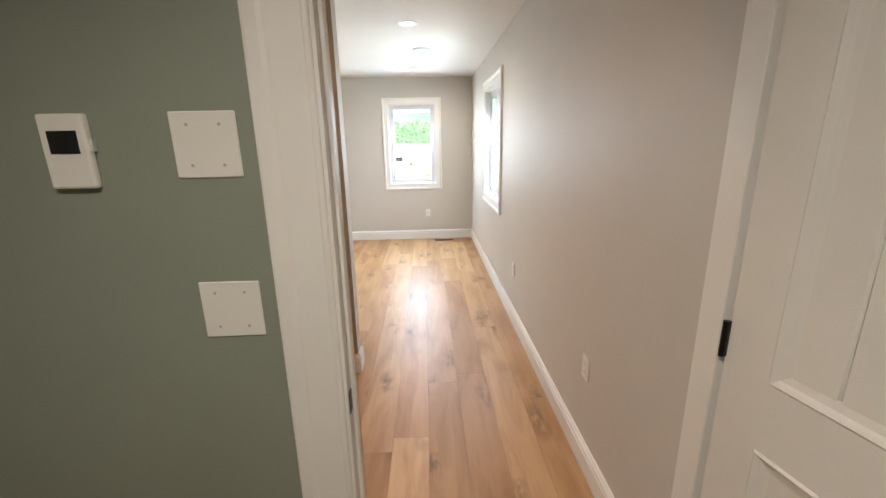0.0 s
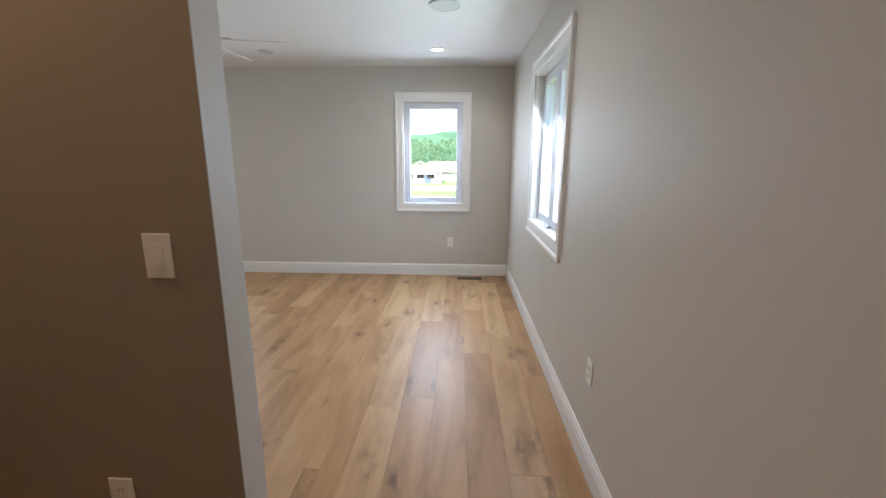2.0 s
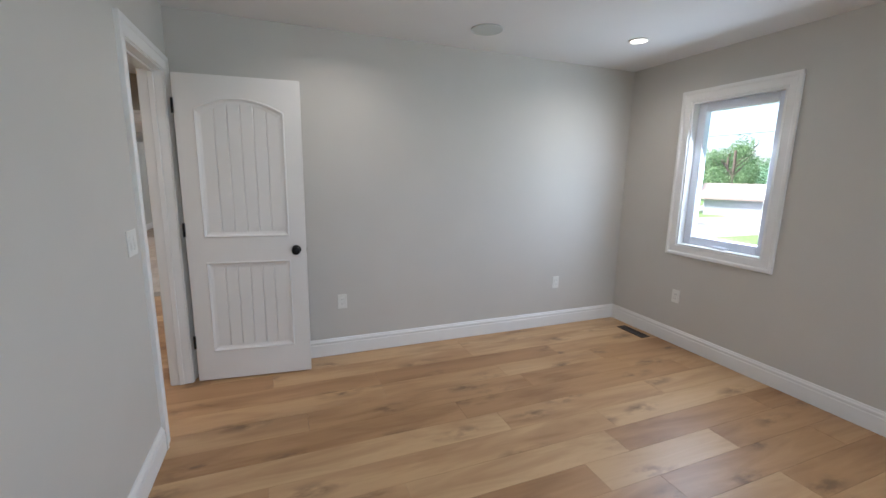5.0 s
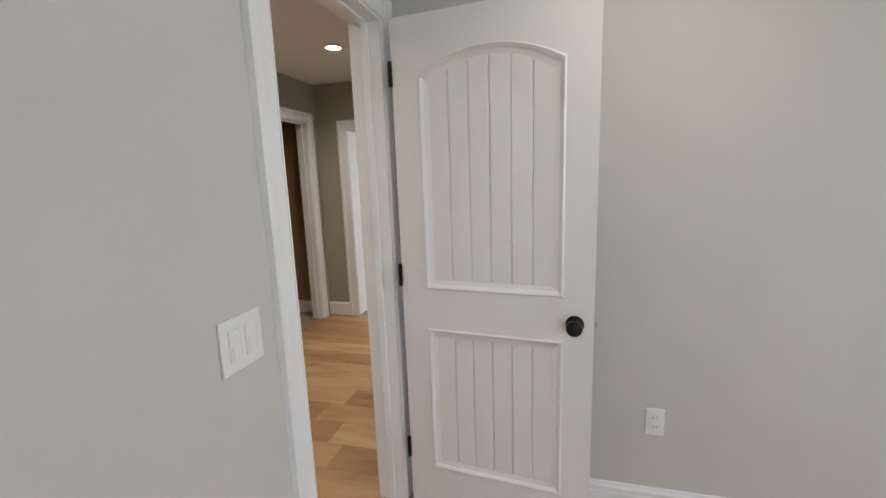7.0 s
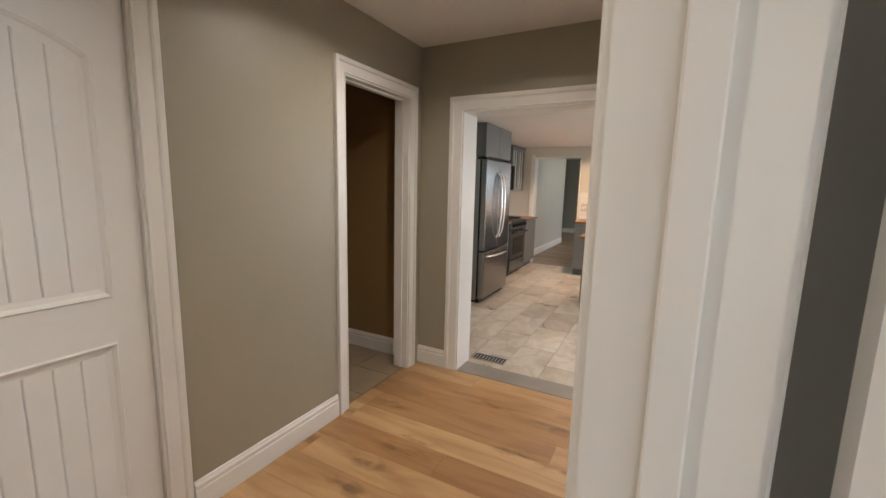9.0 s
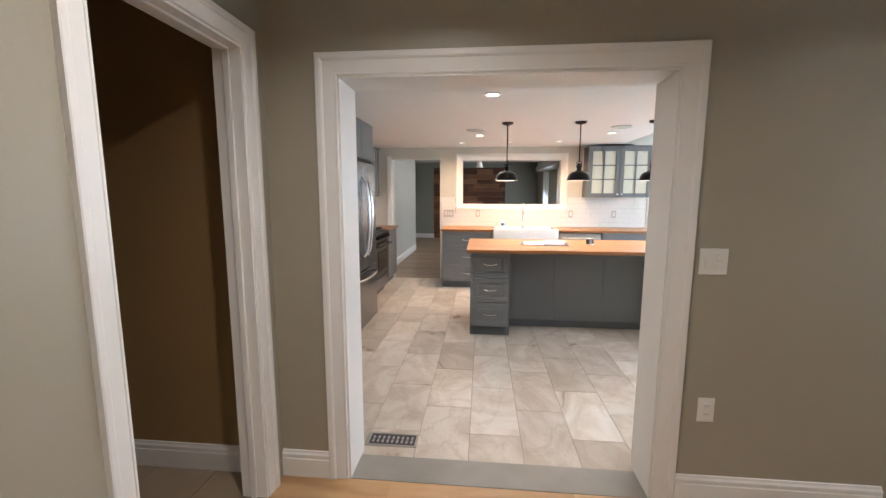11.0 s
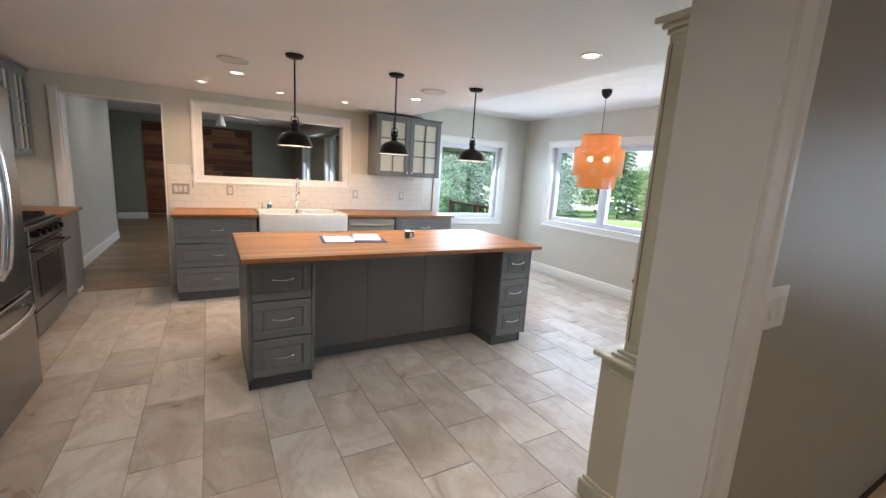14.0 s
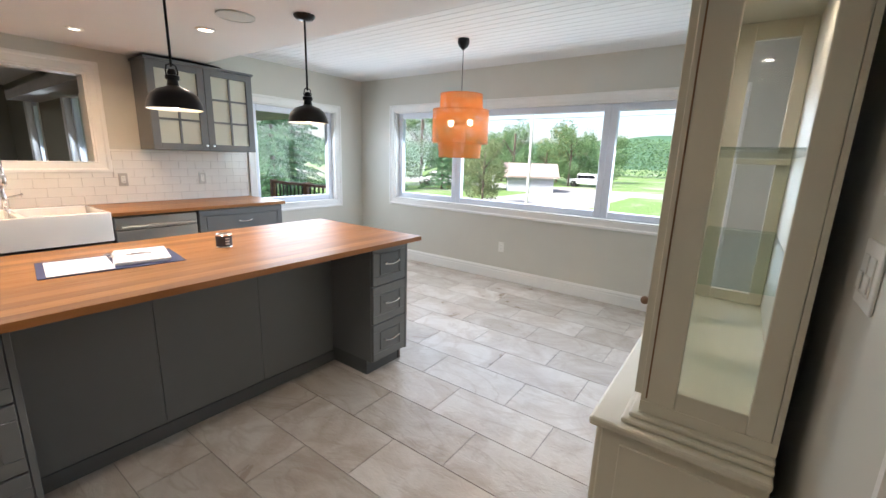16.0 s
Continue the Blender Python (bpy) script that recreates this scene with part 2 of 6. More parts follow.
def lathe(bm, prof, c=(0, 0, 0), seg=32):
    rings = []
    for r, z in prof:
        rings.append([bm.verts.new((c[0] + r * math.cos(2 * math.pi * i / seg), c[1] + r * math.sin(2 * math.pi * i / seg), c[2] + z)) for i in range(seg)])
    for a, b in zip(rings, rings[1:]):
        for i in range(seg):
            bm.faces.new((a[i], a[(i + 1) % seg], b[(i + 1) % seg], b[i]))
    return rings


def tube(bm, pts, r, seg=10):
    pts = [Vector(p) for p in pts]
    rings = []
    for i, p in enumerate(pts):
        d = (pts[min(i + 1, len(pts) - 1)] - pts[max(i - 1, 0)]).normalized()
        u = d.orthogonal().normalized() if abs(d.z) > 0.9 else d.cross(Vector((0, 0, 1))).normalized()
        if rings and u.dot(last) < 0:
            u = -u
        last = u
        w = d.cross(u).normalized()
        rings.append([bm.verts.new(p + (u * math.cos(2 * math.pi * k / seg) + w * math.sin(2 * math.pi * k / seg)) * r) for k in range(seg)])
    for a, b in zip(rings, rings[1:]):
        for k in range(seg):
            bm.faces.new((a[k], a[(k + 1) % seg], b[(k + 1) % seg], b[k]))
    bm.faces.new(rings[0])
    bm.faces.new(rings[-1])


def finish(bm, name, mat, smooth=False):
    bmesh.ops.recalc_face_normals(bm, faces=bm.faces)
    me = bpy.data.meshes.new(name)
    bm.to_mesh(me)
    bm.free()
    if mat:
        me.materials.append(mat)
    if smooth:
        for p in me.polygons:
            p.use_smooth = True
        me.set_sharp_from_angle(angle=radians(38))
    return me


def part(name, bm, material, parent=None, label="", smooth=False, kind=""):
    ob = new(name, finish(bm, name, material, smooth))
    if parent:
        ob.parent = parent
    return tagged(ob, label, kind=kind)


def thing(name, m, label, category, group=""):
    ob = new(name)
    ob.empty_display_size = 0.1
    ob.matrix_basis = m
    return tagged(ob, label, category, group)


def structure(name, bm, material, label="", smooth=False):
    return part(name, bm, material, None, label, smooth, "structure")


def boxpart(name, dims, mat, parent=None, label="", bev=0.0, seg=1):
    bm = bmesh.new()
    box(bm, *dims, bev, seg)
    return part(name, bm, mat, parent, label)


def wall(name, axis, c0, c1, a0, a1, z0, z1, holes, mat, label):
    """A wall across axis from c0 to c1, running a0..a1, with holes (b0, b1, h0, h1)."""
    bm = bmesh.new()
    cuts = sorted({a0, a1, *[h[0] for h in holes], *[h[1] for h in holes]})
    for p, q in zip(cuts, cuts[1:]):
        spans = [(z0, z1)]
        for b0, b1, h0, h1 in holes:
            if b0 < q - 1e-6 and b1 > p + 1e-6:
                spans = [s for lo, hi in spans for s in ((lo, min(hi, h0)), (max(lo, h1), hi)) if s[1] - s[0] > 1e-4]
        for lo, hi in spans:
            if axis == "x":
                box(bm, c0, c1, p, q, lo, hi)
            else:
                box(bm, p, q, c0, c1, lo, hi)
    bmesh.ops.remove_doubles(bm, verts=bm.verts, dist=1e-5)
    return structure(name, bm, mat, label)


PROFILE_BASE = [(0.0, 0.0), (0.016, 0.0), (0.016, 0.095), (0.0125, 0.100), (0.0125, 0.106), (0.015, 0.110), (0.015, 0.120), (0.009, 0.128), (0.006, 0.138), (0.0, 0.140)]


def baseboard(p, q, face):
    """A moulded skirting from p to q on the floor; face: unit direction into the room."""
    bm = bmesh.new()
    ends = []
    for e in (p, q):
        ends.append([bm.verts.new((e[0] + face[0] * d, e[1] + face[1] * d, z)) for d, z in PROFILE_BASE])
    n = len(PROFILE_BASE)
    for i in range(n):
        bm.faces.new((ends[0][i], ends[0][(i + 1) % n], ends[1][(i + 1) % n], ends[1][i]))
    bm.faces.new(ends[0])
    bm.faces.new(ends[1])
    return structure("baseboard", bm, M_WHITE, "white moulded baseboard along the wall")


CASING = [(0.0, 0.0), (0.0, 0.009), (0.03, 0.012), (0.09, 0.0125), (0.12, 0.010), (0.17, 0.0105), (0.50, 0.0125), (0.64, 0.0135), (0.68, 0.0175), (0.76, 0.021), (0.95, 0.0215), (1.0, 0.019), (1.0, 0.0)]


def moulding(bm, place_a, place_b):
    """Sweeps the casing profile between two ends; each end maps (u, depth) to a point, u = 0 at the opening."""
    a = [bm.verts.new(place_a(u, d)) for u, d in CASING]
    b = [bm.verts.new(place_b(u, d)) for u, d in CASING]
    n = len(a)
    for i in range(n):
        bm.faces.new((a[i], a[(i + 1) % n], b[(i + 1) % n], b[i]))
    bm.faces.new(a)
    bm.faces.new(b)
    bmesh.ops.recalc_face_normals(bm, faces=bm.faces)


def casing(parent, w, h, cw, y=0.0, s=1, sill=None, label="white moulded casing", mat=None):
    """Mitred mouldings round an opening of w by h whose foot is at the origin."""
    mat = mat or M_WHITE
    foot = 0 if sill is None else 1
    for a in (-1, 1):
        bm = bmesh.new()
        moulding(bm, lambda u, d: (a * (w / 2 + cw * u), y - s * d, -cw * u * foot), lambda u, d: (a * (w / 2 + cw * u), y - s * d, h + cw * u))
        part("casing", bm, mat, parent, label)
    bm = bmesh.new()
    moulding(bm, lambda u, d: (-w / 2 - cw * u, y - s * d, h + cw * u), lambda u, d: (w / 2 + cw * u, y - s * d, h + cw * u))
    part("head_casing", bm, mat, parent, label)
    if sill is not None:
        bm = bmesh.new()
        moulding(bm, lambda u, d: (-w / 2 - cw * u, y - s * d, -cw * u), lambda u, d: (w / 2 + cw * u, y - s * d, -cw * u))
        part("sill_casing", bm, mat, parent, label)


def window(name, m, w, h, depth, panes, label, light=0.0, cw=0.085, crank=True):
    """Opening w by h, foot at the middle of its sill on the inner wall face; +y goes outdoors. panes: widths as fractions."""
    g = tagged(new(name), label, "window", kind="structure")
    g.matrix_basis = m
    casing(g, w, h, cw, 0, 1, sill=True)
    t = 0.015
    for dims in ((-w / 2, -w / 2 + t, 0, depth, 0, h), (w / 2 - t, w / 2, 0, depth, 0, h)):
        boxpart("reveal", dims, M_WHITE, g)
    boxpart("reveal", (-w / 2 + t, w / 2 - t, 0, depth, h - t, h), M_WHITE, g)
    boxpart("window_sill", (-w / 2 + t, w / 2 - t, -0.012, depth, 0, t), M_WHITE, g, "", 0.003)
    x = -w / 2 + t
    tot = w - 2 * t
    f = 0.068
    y0, y1 = depth - 0.07, depth - 0.005
    for fr in panes:
        x2 = x + tot * fr
        fl = f
        bm = bmesh.new()
        box(bm, x, x + fl, y0, y1, t, h - t, 0.006)
        box(bm, x2 - fl, x2, y0, y1, t, h - t, 0.006)
        box(bm, x + fl, x2 - fl, y0, y1, t, t + fl, 0.006)
        box(bm, x + fl, x2 - fl, y0, y1, h - t - fl, h - t, 0.006)
        fo = part("window_frame", bm, M_VINYL, g, "white vinyl sash frame")
        bm = bmesh.new()
        box(bm, x + fl, x2 - fl, y0 + 0.03, y0 + 0.036, t + fl, h - t - fl)
        p = part("pane", bm, M_GLASS, g, "clear glass pane")
        p.visible_shadow = False
        x = x2
    if crank:
        bm = bmesh.new()
        box(bm, -0.05, 0.05, y0 - 0.028, y0 - 0.001, t, t + 0.022, 0.006)
        box(bm, -0.02, 0.09, y0 - 0.04, y0 - 0.028, t + 0.008, t + 0.02, 0.003)
        part("crank_handle", bm, M_VINYL, g, "white folding crank handle")
    if light:
        la = area("daylight", m @ pose(0, depth + 0.03, h / 2, -66, 0, 0), w - 0.1, h - 0.1, light, DAY)
    return g


def loop_rect(x0, x1, z0, z1, arch=0.0, n=12):
    pts = [(x0, z0), (x1, z0)]
    if not arch:
        return pts + [(x1, z1), (x0, z1)]
    for i in range(n + 1):
        u = i / n
        x = x1 + (x0 - x1) * u
        pts.append((x, z1 - arch + arch * (1 - (2 * u - 1) ** 2)))
    return pts


def strip(bm, outer, inner, yo, yi):
    a = [bm.verts.new((x, yo, z)) for x, z in outer]
    b = [bm.verts.new((x, yi, z)) for x, z in inner]
    for i in range(len(a)):
        j = (i + 1) % len(a)
        bm.faces.new((a[i], a[j], b[j], b[i]))


def leaf(parent, w, h=2.03, knob_side=1):
    """A two-panel door, arched above, hinge at x = 0, 35 mm thick, both faces alike."""
    th, rec = 0.035, 0.009
    s0, s1 = 0.105, w - 0.105
    zb0, zb1, zt0, zt1, arch = 0.215, 0.845, 1.01, 1.90, 0.075
    bm = bmesh.new()
    box(bm, 0, s0, 0, th, 0.012, h)
    box(bm, s1, w, 0, th, 0.012, h)
    box(bm, s0, s1, 0, th, 0.012, zb0)
    box(bm, s0, s1, 0, th, zb1, zt0)
    # head rail with an arched lower edge
    n = 12
    for i in range(n):
        u0, u1 = i / n, (i + 1) / n
        xa, xb = s0 + (s1 - s0) * u0, s0 + (s1 - s0) * u1
        za, zb = (zt1 - arch + arch * (1 - (2 * u - 1) ** 2) for u in (u0, u1))
        vs = [bm.verts.new((x, y, z)) for y in (0, th) for x, z in ((xa, za), (xb, zb), (xb, h), (xa, h))]
        for f in ((0, 1, 2, 3), (7, 6, 5, 4), (0, 4, 5, 1), (3, 2, 6, 7)):
            bm.faces.new([vs[k] for k in f])
    bmesh.ops.remove_doubles(bm, verts=bm.verts, dist=1e-5)
    part("door_frame", bm, M_DOOR, parent, "white door stiles and rails")
    for k, (z0, z1, ar) in enumerate(((zb0, zb1, 0.0), (zt0, zt1, arch))):
        bm = bmesh.new()
        for side, (ys, yr) in enumerate(((0.0, rec), (th, th - rec))):
            sg = -1 if side == 0 else 1
            def ins(d):
                return loop_rect(s0 + d, s1 - d, z0 + d, z1 - d, ar)
            strip(bm, ins(0), ins(0.006), ys, ys + sg * 0.005)
            strip(bm, ins(0.006), ins(0.014), ys + sg * 0.005, ys + sg * 0.001)
            strip(bm, ins(0.014), ins(0.020), ys + sg * 0.001, ys - sg * 0.004)
            strip(bm, ins(0.020), ins(0.040), ys - sg * 0.004, yr)
        part("panel_moulding", bm, M_DOOR, parent, "white raised moulding")
        n = 6
        bw = (s1 - s0 - 0.068) / n
        for i in range(n):
            xa = s0 + 0.034 + i * bw
            um = (xa + bw / 2 - s0) / (s1 - s0)
            top = z1 - 0.030 if not ar else z1 - ar + ar * (1 - (2 * um - 1) ** 2) - 0.024
            bm = bmesh.new()
            box(bm, xa + 0.0006, xa + bw - 0.0006, rec - 0.001, th - rec + 0.001, z0 + 0.030, top, 0.004)
            part("panel_board", bm, M_DOOR, parent)
    for sg, y in ((-1, 0), (1, th)):
        bm = bmesh.new()
        prof = [(0.0, 0.0), (0.032, 0.0), (0.032, 0.006), (0.014, 0.010), (0.011, 0.030), (0.020, 0.034), (0.028, 0.044), (0.027, 0.056), (0.016, 0.064), (0.0, 0.066)]
        lathe(bm, prof, seg=20)
        bm.transform(Matrix.Translation((w - 0.065, y, 0.915)) @ Matrix.Rotation(radians(90 * -sg), 4, "X"))
        part("knob", bm, M_BLACK, parent, "round black door knob", True)
    boxpart("latch_plate", (w - 0.0005, w + 0.002, 0.006, 0.029, 0.885, 0.945), M_NICKEL, parent)
    boxpart("latch_bolt", (w + 0.002, w + 0.012, 0.011, 0.024, 0.905, 0.925), M_NICKEL, parent, "", 0.002)
    for z in (0.25, 1.02, 1.79):
        bm = bmesh.new()
        cyl(bm, (-0.004, -0.008, z), 0.0075, 0.0075, 0.09, "z", 12)
        box(bm, -0.003, 0.002, -0.004, 0.026, z, z + 0.09)
        part("hinge", bm, M_BLACK, parent, "black butt hinge")


def plate(m, gangs, style, label, category="switch", group="switch and socket plates"):
    """A cover plate centred on the origin, its back on y = 0, facing -y."""
    w = 0.072 + 0.046 * (gangs - 1)
    g = thing({"switch": "light_switch", "socket": "wall_socket", "blank": "blank_plate"}[style], m, label, category, group)
    boxpart("cover_plate", (-w / 2, w / 2, -0.006, 0, -0.058, 0.058), M_PLATE, g, "", 0.003, 2)
    for i in range(gangs):
        x = (i - (gangs - 1) / 2) * 0.046
        if style == "switch":
            boxpart("rocker", (x - 0.0165, x + 0.0165, -0.0085, -0.006, -0.034, 0.034), M_PLATE, g, "", 0.002)
            boxpart("paddle", (x - 0.012, x + 0.012, -0.012, -0.0085, -0.028, 0.004), M_PLATE, g, "", 0.002)
        elif style == "socket":
            boxpart("socket_face", (x - 0.0165, x + 0.0165, -0.008, -0.006, -0.034, 0.034), M_PLATE, g, "", 0.002)
            for z in (-0.019, 0.019):
                for dx in (-0.006, 0.006):
                    boxpart("slot", (x + dx - 0.001, x + dx + 0.001, -0.0086, -0.0078, z - 0.004, z + 0.005), M_INK, g)
        for z in (-0.046, 0.046):
            bm = bmesh.new()
            cyl(bm, (x, -0.0055, z), 0.003, 0.003, 0.0012, "y", 8)
            part("screw", bm, M_NICKEL, g)
    return g


N, E_, S_, W_ = 0, -90, 180, 90  # turns that bring a fitting's +y to the north, east, south, west


def downlight(x, y, z, power, color=WARM, r=0.055, spread=150):
    g = thing("recessed_downlight", pose(x, y, z), "round white recessed downlight, lit, in the ceiling", "ceiling light", "recessed downlights")
    bm = bmesh.new()
    lathe(bm, [(r, -0.001), (r, -0.006), (r + 0.004, -0.009), (r + 0.016, -0.008), (r + 0.02, -0.001)], seg=28)
    part("trim_ring", bm, M_WHITE, g, "white trim ring", True)
    bm = bmesh.new()
    bmesh.ops.create_circle(bm, cap_ends=True, segments=28, radius=r, matrix=Matrix.Translation((0, 0, -0.003)))
    part("lens", bm, M_POT, g, "glowing warm lens")
    area("downlight_lamp", pose(x, y, z - 0.012), 2 * r, 2 * r, power, color, "DISK", spread)
    return g


def speaker(x, y, z, r=0.11):
    g = thing("ceiling_speaker", pose(x, y, z), "round pale grey in-ceiling speaker grille", "speaker", "ceiling speakers")
    bm = bmesh.new()
    lathe(bm, [(0.0, -0.007), (r * 0.5, -0.007), (r * 0.94, -0.006), (r * 0.97, -0.009), (r, -0.007), (r, 0)], seg=32)
    part("grille", bm, M_SPEAKER, g, "", True)
    return g


def floor_vent(x, y, turn, w=0.30, d=0.10, mat=None):
    g = thing("floor_vent", pose(x, y, 0, 0, 0, turn), "dark metal floor register set in the floor by the wall", "vent", "floor vents")
    mat = mat or M_VENT
    bm = bmesh.new()
    for dims in ((-w / 2, w / 2, -d / 2, -d / 2 + 0.014), (-w / 2, w / 2, d / 2 - 0.014, d / 2), (-w / 2, -w / 2 + 0.016, -d / 2 + 0.014, d / 2 - 0.014), (w / 2 - 0.016, w / 2, -d / 2 + 0.014, d / 2 - 0.014)):
        box(bm, *dims, 0.0005, 0.006, 0.0015)
    part("frame", bm, mat, g)
    boxpart("backing", (-w / 2 + 0.01, w / 2 - 0.01, -d / 2 + 0.01, d / 2 - 0.01, 0.0005, 0.0012), M_INK, g)
    for row in (-1, 1):
        for i in range(9):
            x0 = -w / 2 + 0.022 + i * (w - 0.044) / 9
            boxpart("slat", (x0 + 0.008, x0 + 0.02, row * 0.018 - 0.013, row * 0.018 + 0.013, 0.001, 0.0045), mat, g)
    return g


# ---------------------------------------------------------------- shell of the house
CB, CK = 2.44, 2.20
KX, KXI = -6.50, -6.73          # wall between hall and kitchen: hall face, kitchen face
SX = -11.50                     # sink wall, kitchen face
NB, NK = 6.60, 6.38             # north walls, inner faces

# bedroom and its passage
W1, W2, WH0, WH1 = (-3.59, -2.895), (-0.575, 0.143), 0.88, 2.07
EW = (4.15, 5.16)
wall("wall_bedroom_north", "y", NB, NB + 0.16, KX, 0.86, -0.3, CB + 0.1, [(*W1, WH0, WH1), (*W2, WH0, WH1)], M_BED, "pale grey painted wall with two windows")
wall("wall_bedroom_east", "x", 0.70, 0.86, 1.06, NB, -0.3, CB + 0.1, [(*EW, 0.91, 2.07)], M_BED, "pale grey painted wall with a window")
wall("wall_bedroom_west", "x", -4.304, -4.244, 2.77, NB, 0, CB, [], M_BED, "pale grey painted wall")
wall("wall_bedroom_south", "y", 2.71, 2.77, -4.244, -0.55, 0, CB, [(-4.115, -3.43, 0, 2.05)], M_BED, "pale grey painted wall with a doorway")
wall("wall_nib_end", "x", -0.55, -0.511, 2.654, 2.77, 0, CB, [], M_BED, "pale grey painted wall end")
wall("wall_dressing_face", "y", 2.65, 2.654, -0.55, -0.511, 0, CB, [], M_DRESS, "taupe paint on the wall end")
wall("wall_dressing_north", "y", 2.65, 2.71, -2.75, -0.55, 0, CB, [], M_DRESS, "brown-beige painted wall in the dressing passage")
wall("wall_hall_north", "y", 2.65, 2.71, -4.304, -2.75, 0, CB, [(-4.115, -3.43, 0, 2.05)], M_HALL, "greige painted wall with a doorway")
wall("wall_dressing_west", "x", -2.69, -2.63, 1.33, 2.65, 0, CB, [], M_BED, "pale painted wall")
wall("wall_dressing_south", "y", 1.33, 1.42, -2.63, 0.70, 0, CB, [(-0.285, 0.70, 0, 2.05)], M_BED, "pale painted wall with a doorway")
wall("wall_bathroom_north", "y", 1.22, 1.33, -2.63, 0.70, 0, CB, [(-0.285, 0.70, 0, 2.05)], M_BATH, "sage green painted wall with a doorway")
wall("wall_bathroom_west", "x", -1.92, -1.86, -1.2, 1.22, 0, CB, [], M_BATH, "sage green painted wall")
wall("wall_bathroom_south", "y", -1.2, -1.14, -1.86, 1.0, 0, CB, [], M_BATH, "sage green painted wall")
wall("wall_bathroom_return", "y", 0.99, 1.06, 0.70, 1.06, 0, CB, [], M_BATH, "sage green painted wall return")
wall("wall_bathroom_east", "x", 1.0, 1.06, -1.2, 1.02, 0, CB, [], M_BATH, "sage green painted wall")
# hall
DK = (-6.34, -5.635)
CD = (-4.57, -3.81)
wall("wall_hall_south", "y", 0.96, 1.02, KX, -2.69, 0, CB, [(*DK, 0, 2.06), (*CD, 0, 2.05)], M_HALL, "greige painted wall with two doorways")
wall("wall_hall_east", "x", -2.75, -2.69, 1.02, 2.65, 0, CB, [], M_HALL, "greige painted wall")
wall("wall_entry_east", "x", -4.364, -4.304, 2.65, NB, 0, CB, [], M_HALL, "greige painted wall")
KO = (1.362, 2.853)
KH = 1.975
wall("wall_hall_west", "x", KX - 0.06, KX, 0.96, 3.85, 0, CB, [(*KO, 0, KH)], M_HALL, "greige painted wall with a wide cased opening")
wall("wall_kitchen_east", "x", KXI, KX - 0.06, -0.2, NK, 0, CB, [(*KO, 0, KH)], M_KIT, "pale painted kitchen wall with a wide opening")
wall("wall_entry_west", "x", KX - 0.06, KX - 0.02, 3.85, NB, 0, CB, [], M_HALL, "greige painted wall set back")
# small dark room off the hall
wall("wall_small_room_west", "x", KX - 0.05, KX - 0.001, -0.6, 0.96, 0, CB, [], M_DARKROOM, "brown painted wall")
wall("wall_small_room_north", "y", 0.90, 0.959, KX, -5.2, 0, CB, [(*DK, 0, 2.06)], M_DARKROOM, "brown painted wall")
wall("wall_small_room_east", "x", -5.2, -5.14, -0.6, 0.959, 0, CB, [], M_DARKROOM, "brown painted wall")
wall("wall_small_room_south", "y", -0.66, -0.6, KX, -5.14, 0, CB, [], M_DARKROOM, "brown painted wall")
# kitchen
KW = (4.74, 5.90, 0.78, 1.95)
PS = (1.68, 3.30, 1.28, 2.00)
PSL = 1.17
PD = (0.495, 1.335)
wall("wall_kitchen_west", "x", SX - 0.16, SX, -0.3, 7.0, 0, 2.62, [(*PD, -0.1, 2.02), (*PS[:2], PSL, PS[3]), (*KW[:2], *KW[2:])], M_KIT, "pale painted wall with a doorway, a pass-through and a window")
BW = (-10.85, -7.09, 0.835, 1.975)
wall("wall_kitchen_north", "y", NK, NK + 0.16, SX, KXI, -0.3, 2.62, [BW], M_KIT, "pale painted wall with a wide window")
wall("wall_kitchen_south", "y", -0.11, -0.05, SX, KXI, 0, 2.3, [], M_KIT, "pale painted wall")
# next room
wall("wall_next_room_far", "x", -18.06, -18.0, -3.2, 7.0, 0, 2.62, [], M_NEXT, "muted grey-green painted wall")
wall("wall_next_room_south", "y", 0.24, 0.30, -15.2, SX - 0.16, 0, 2.44, [], M_KIT, "pale painted wall")
wall("wall_next_room_side", "y", -3.2, -3.14, -18.0, -15.2, 0, 2.44, [], M_NEXT, "muted painted wall")
wall("wall_next_room_turn", "x", -15.2, -15.14, -3.2, 0.3, 0, 2.44, [], M_NEXT, "muted painted wall")
NW = [(-14.3, -13.6, 0.3, 2.1), (-16.5, -15.75, 0.3, 2.1)]
wall("wall_next_room_north", "y", 3.75, 3.90, -18.0, SX - 0.16, 0, 2.62, NW, M_NEXT, "muted grey-green painted wall with two windows")


def slab(name, x0, x1, y0, y1, z0, z1, mat, label):
    bm = bmesh.new()
    box(bm, x0, x1, y0, y1, z0, z1)
    return structure(name, bm, mat, label)


slab("ceiling_bedroom", KX - 0.06, 1.06, -1.2, NB + 0.16, CB, CB + 0.08, M_CEIL, "white painted ceiling")
slab("ceiling_kitchen", SX, KXI, -0.26, 4.14, CK, CK + 0.5, M_CEIL, "low white painted ceiling")
slab("ceiling_next_room", -18.06, SX - 0.16, -3.2, 4.7, 2.44, 2.54, M_CEIL, "white painted ceiling")
slab("ceiling_small_room_cap", KX - 0.06, -5.14, -0.66, 0.96, CB + 0.001, CB + 0.03, M_CEIL, "plain ceiling")
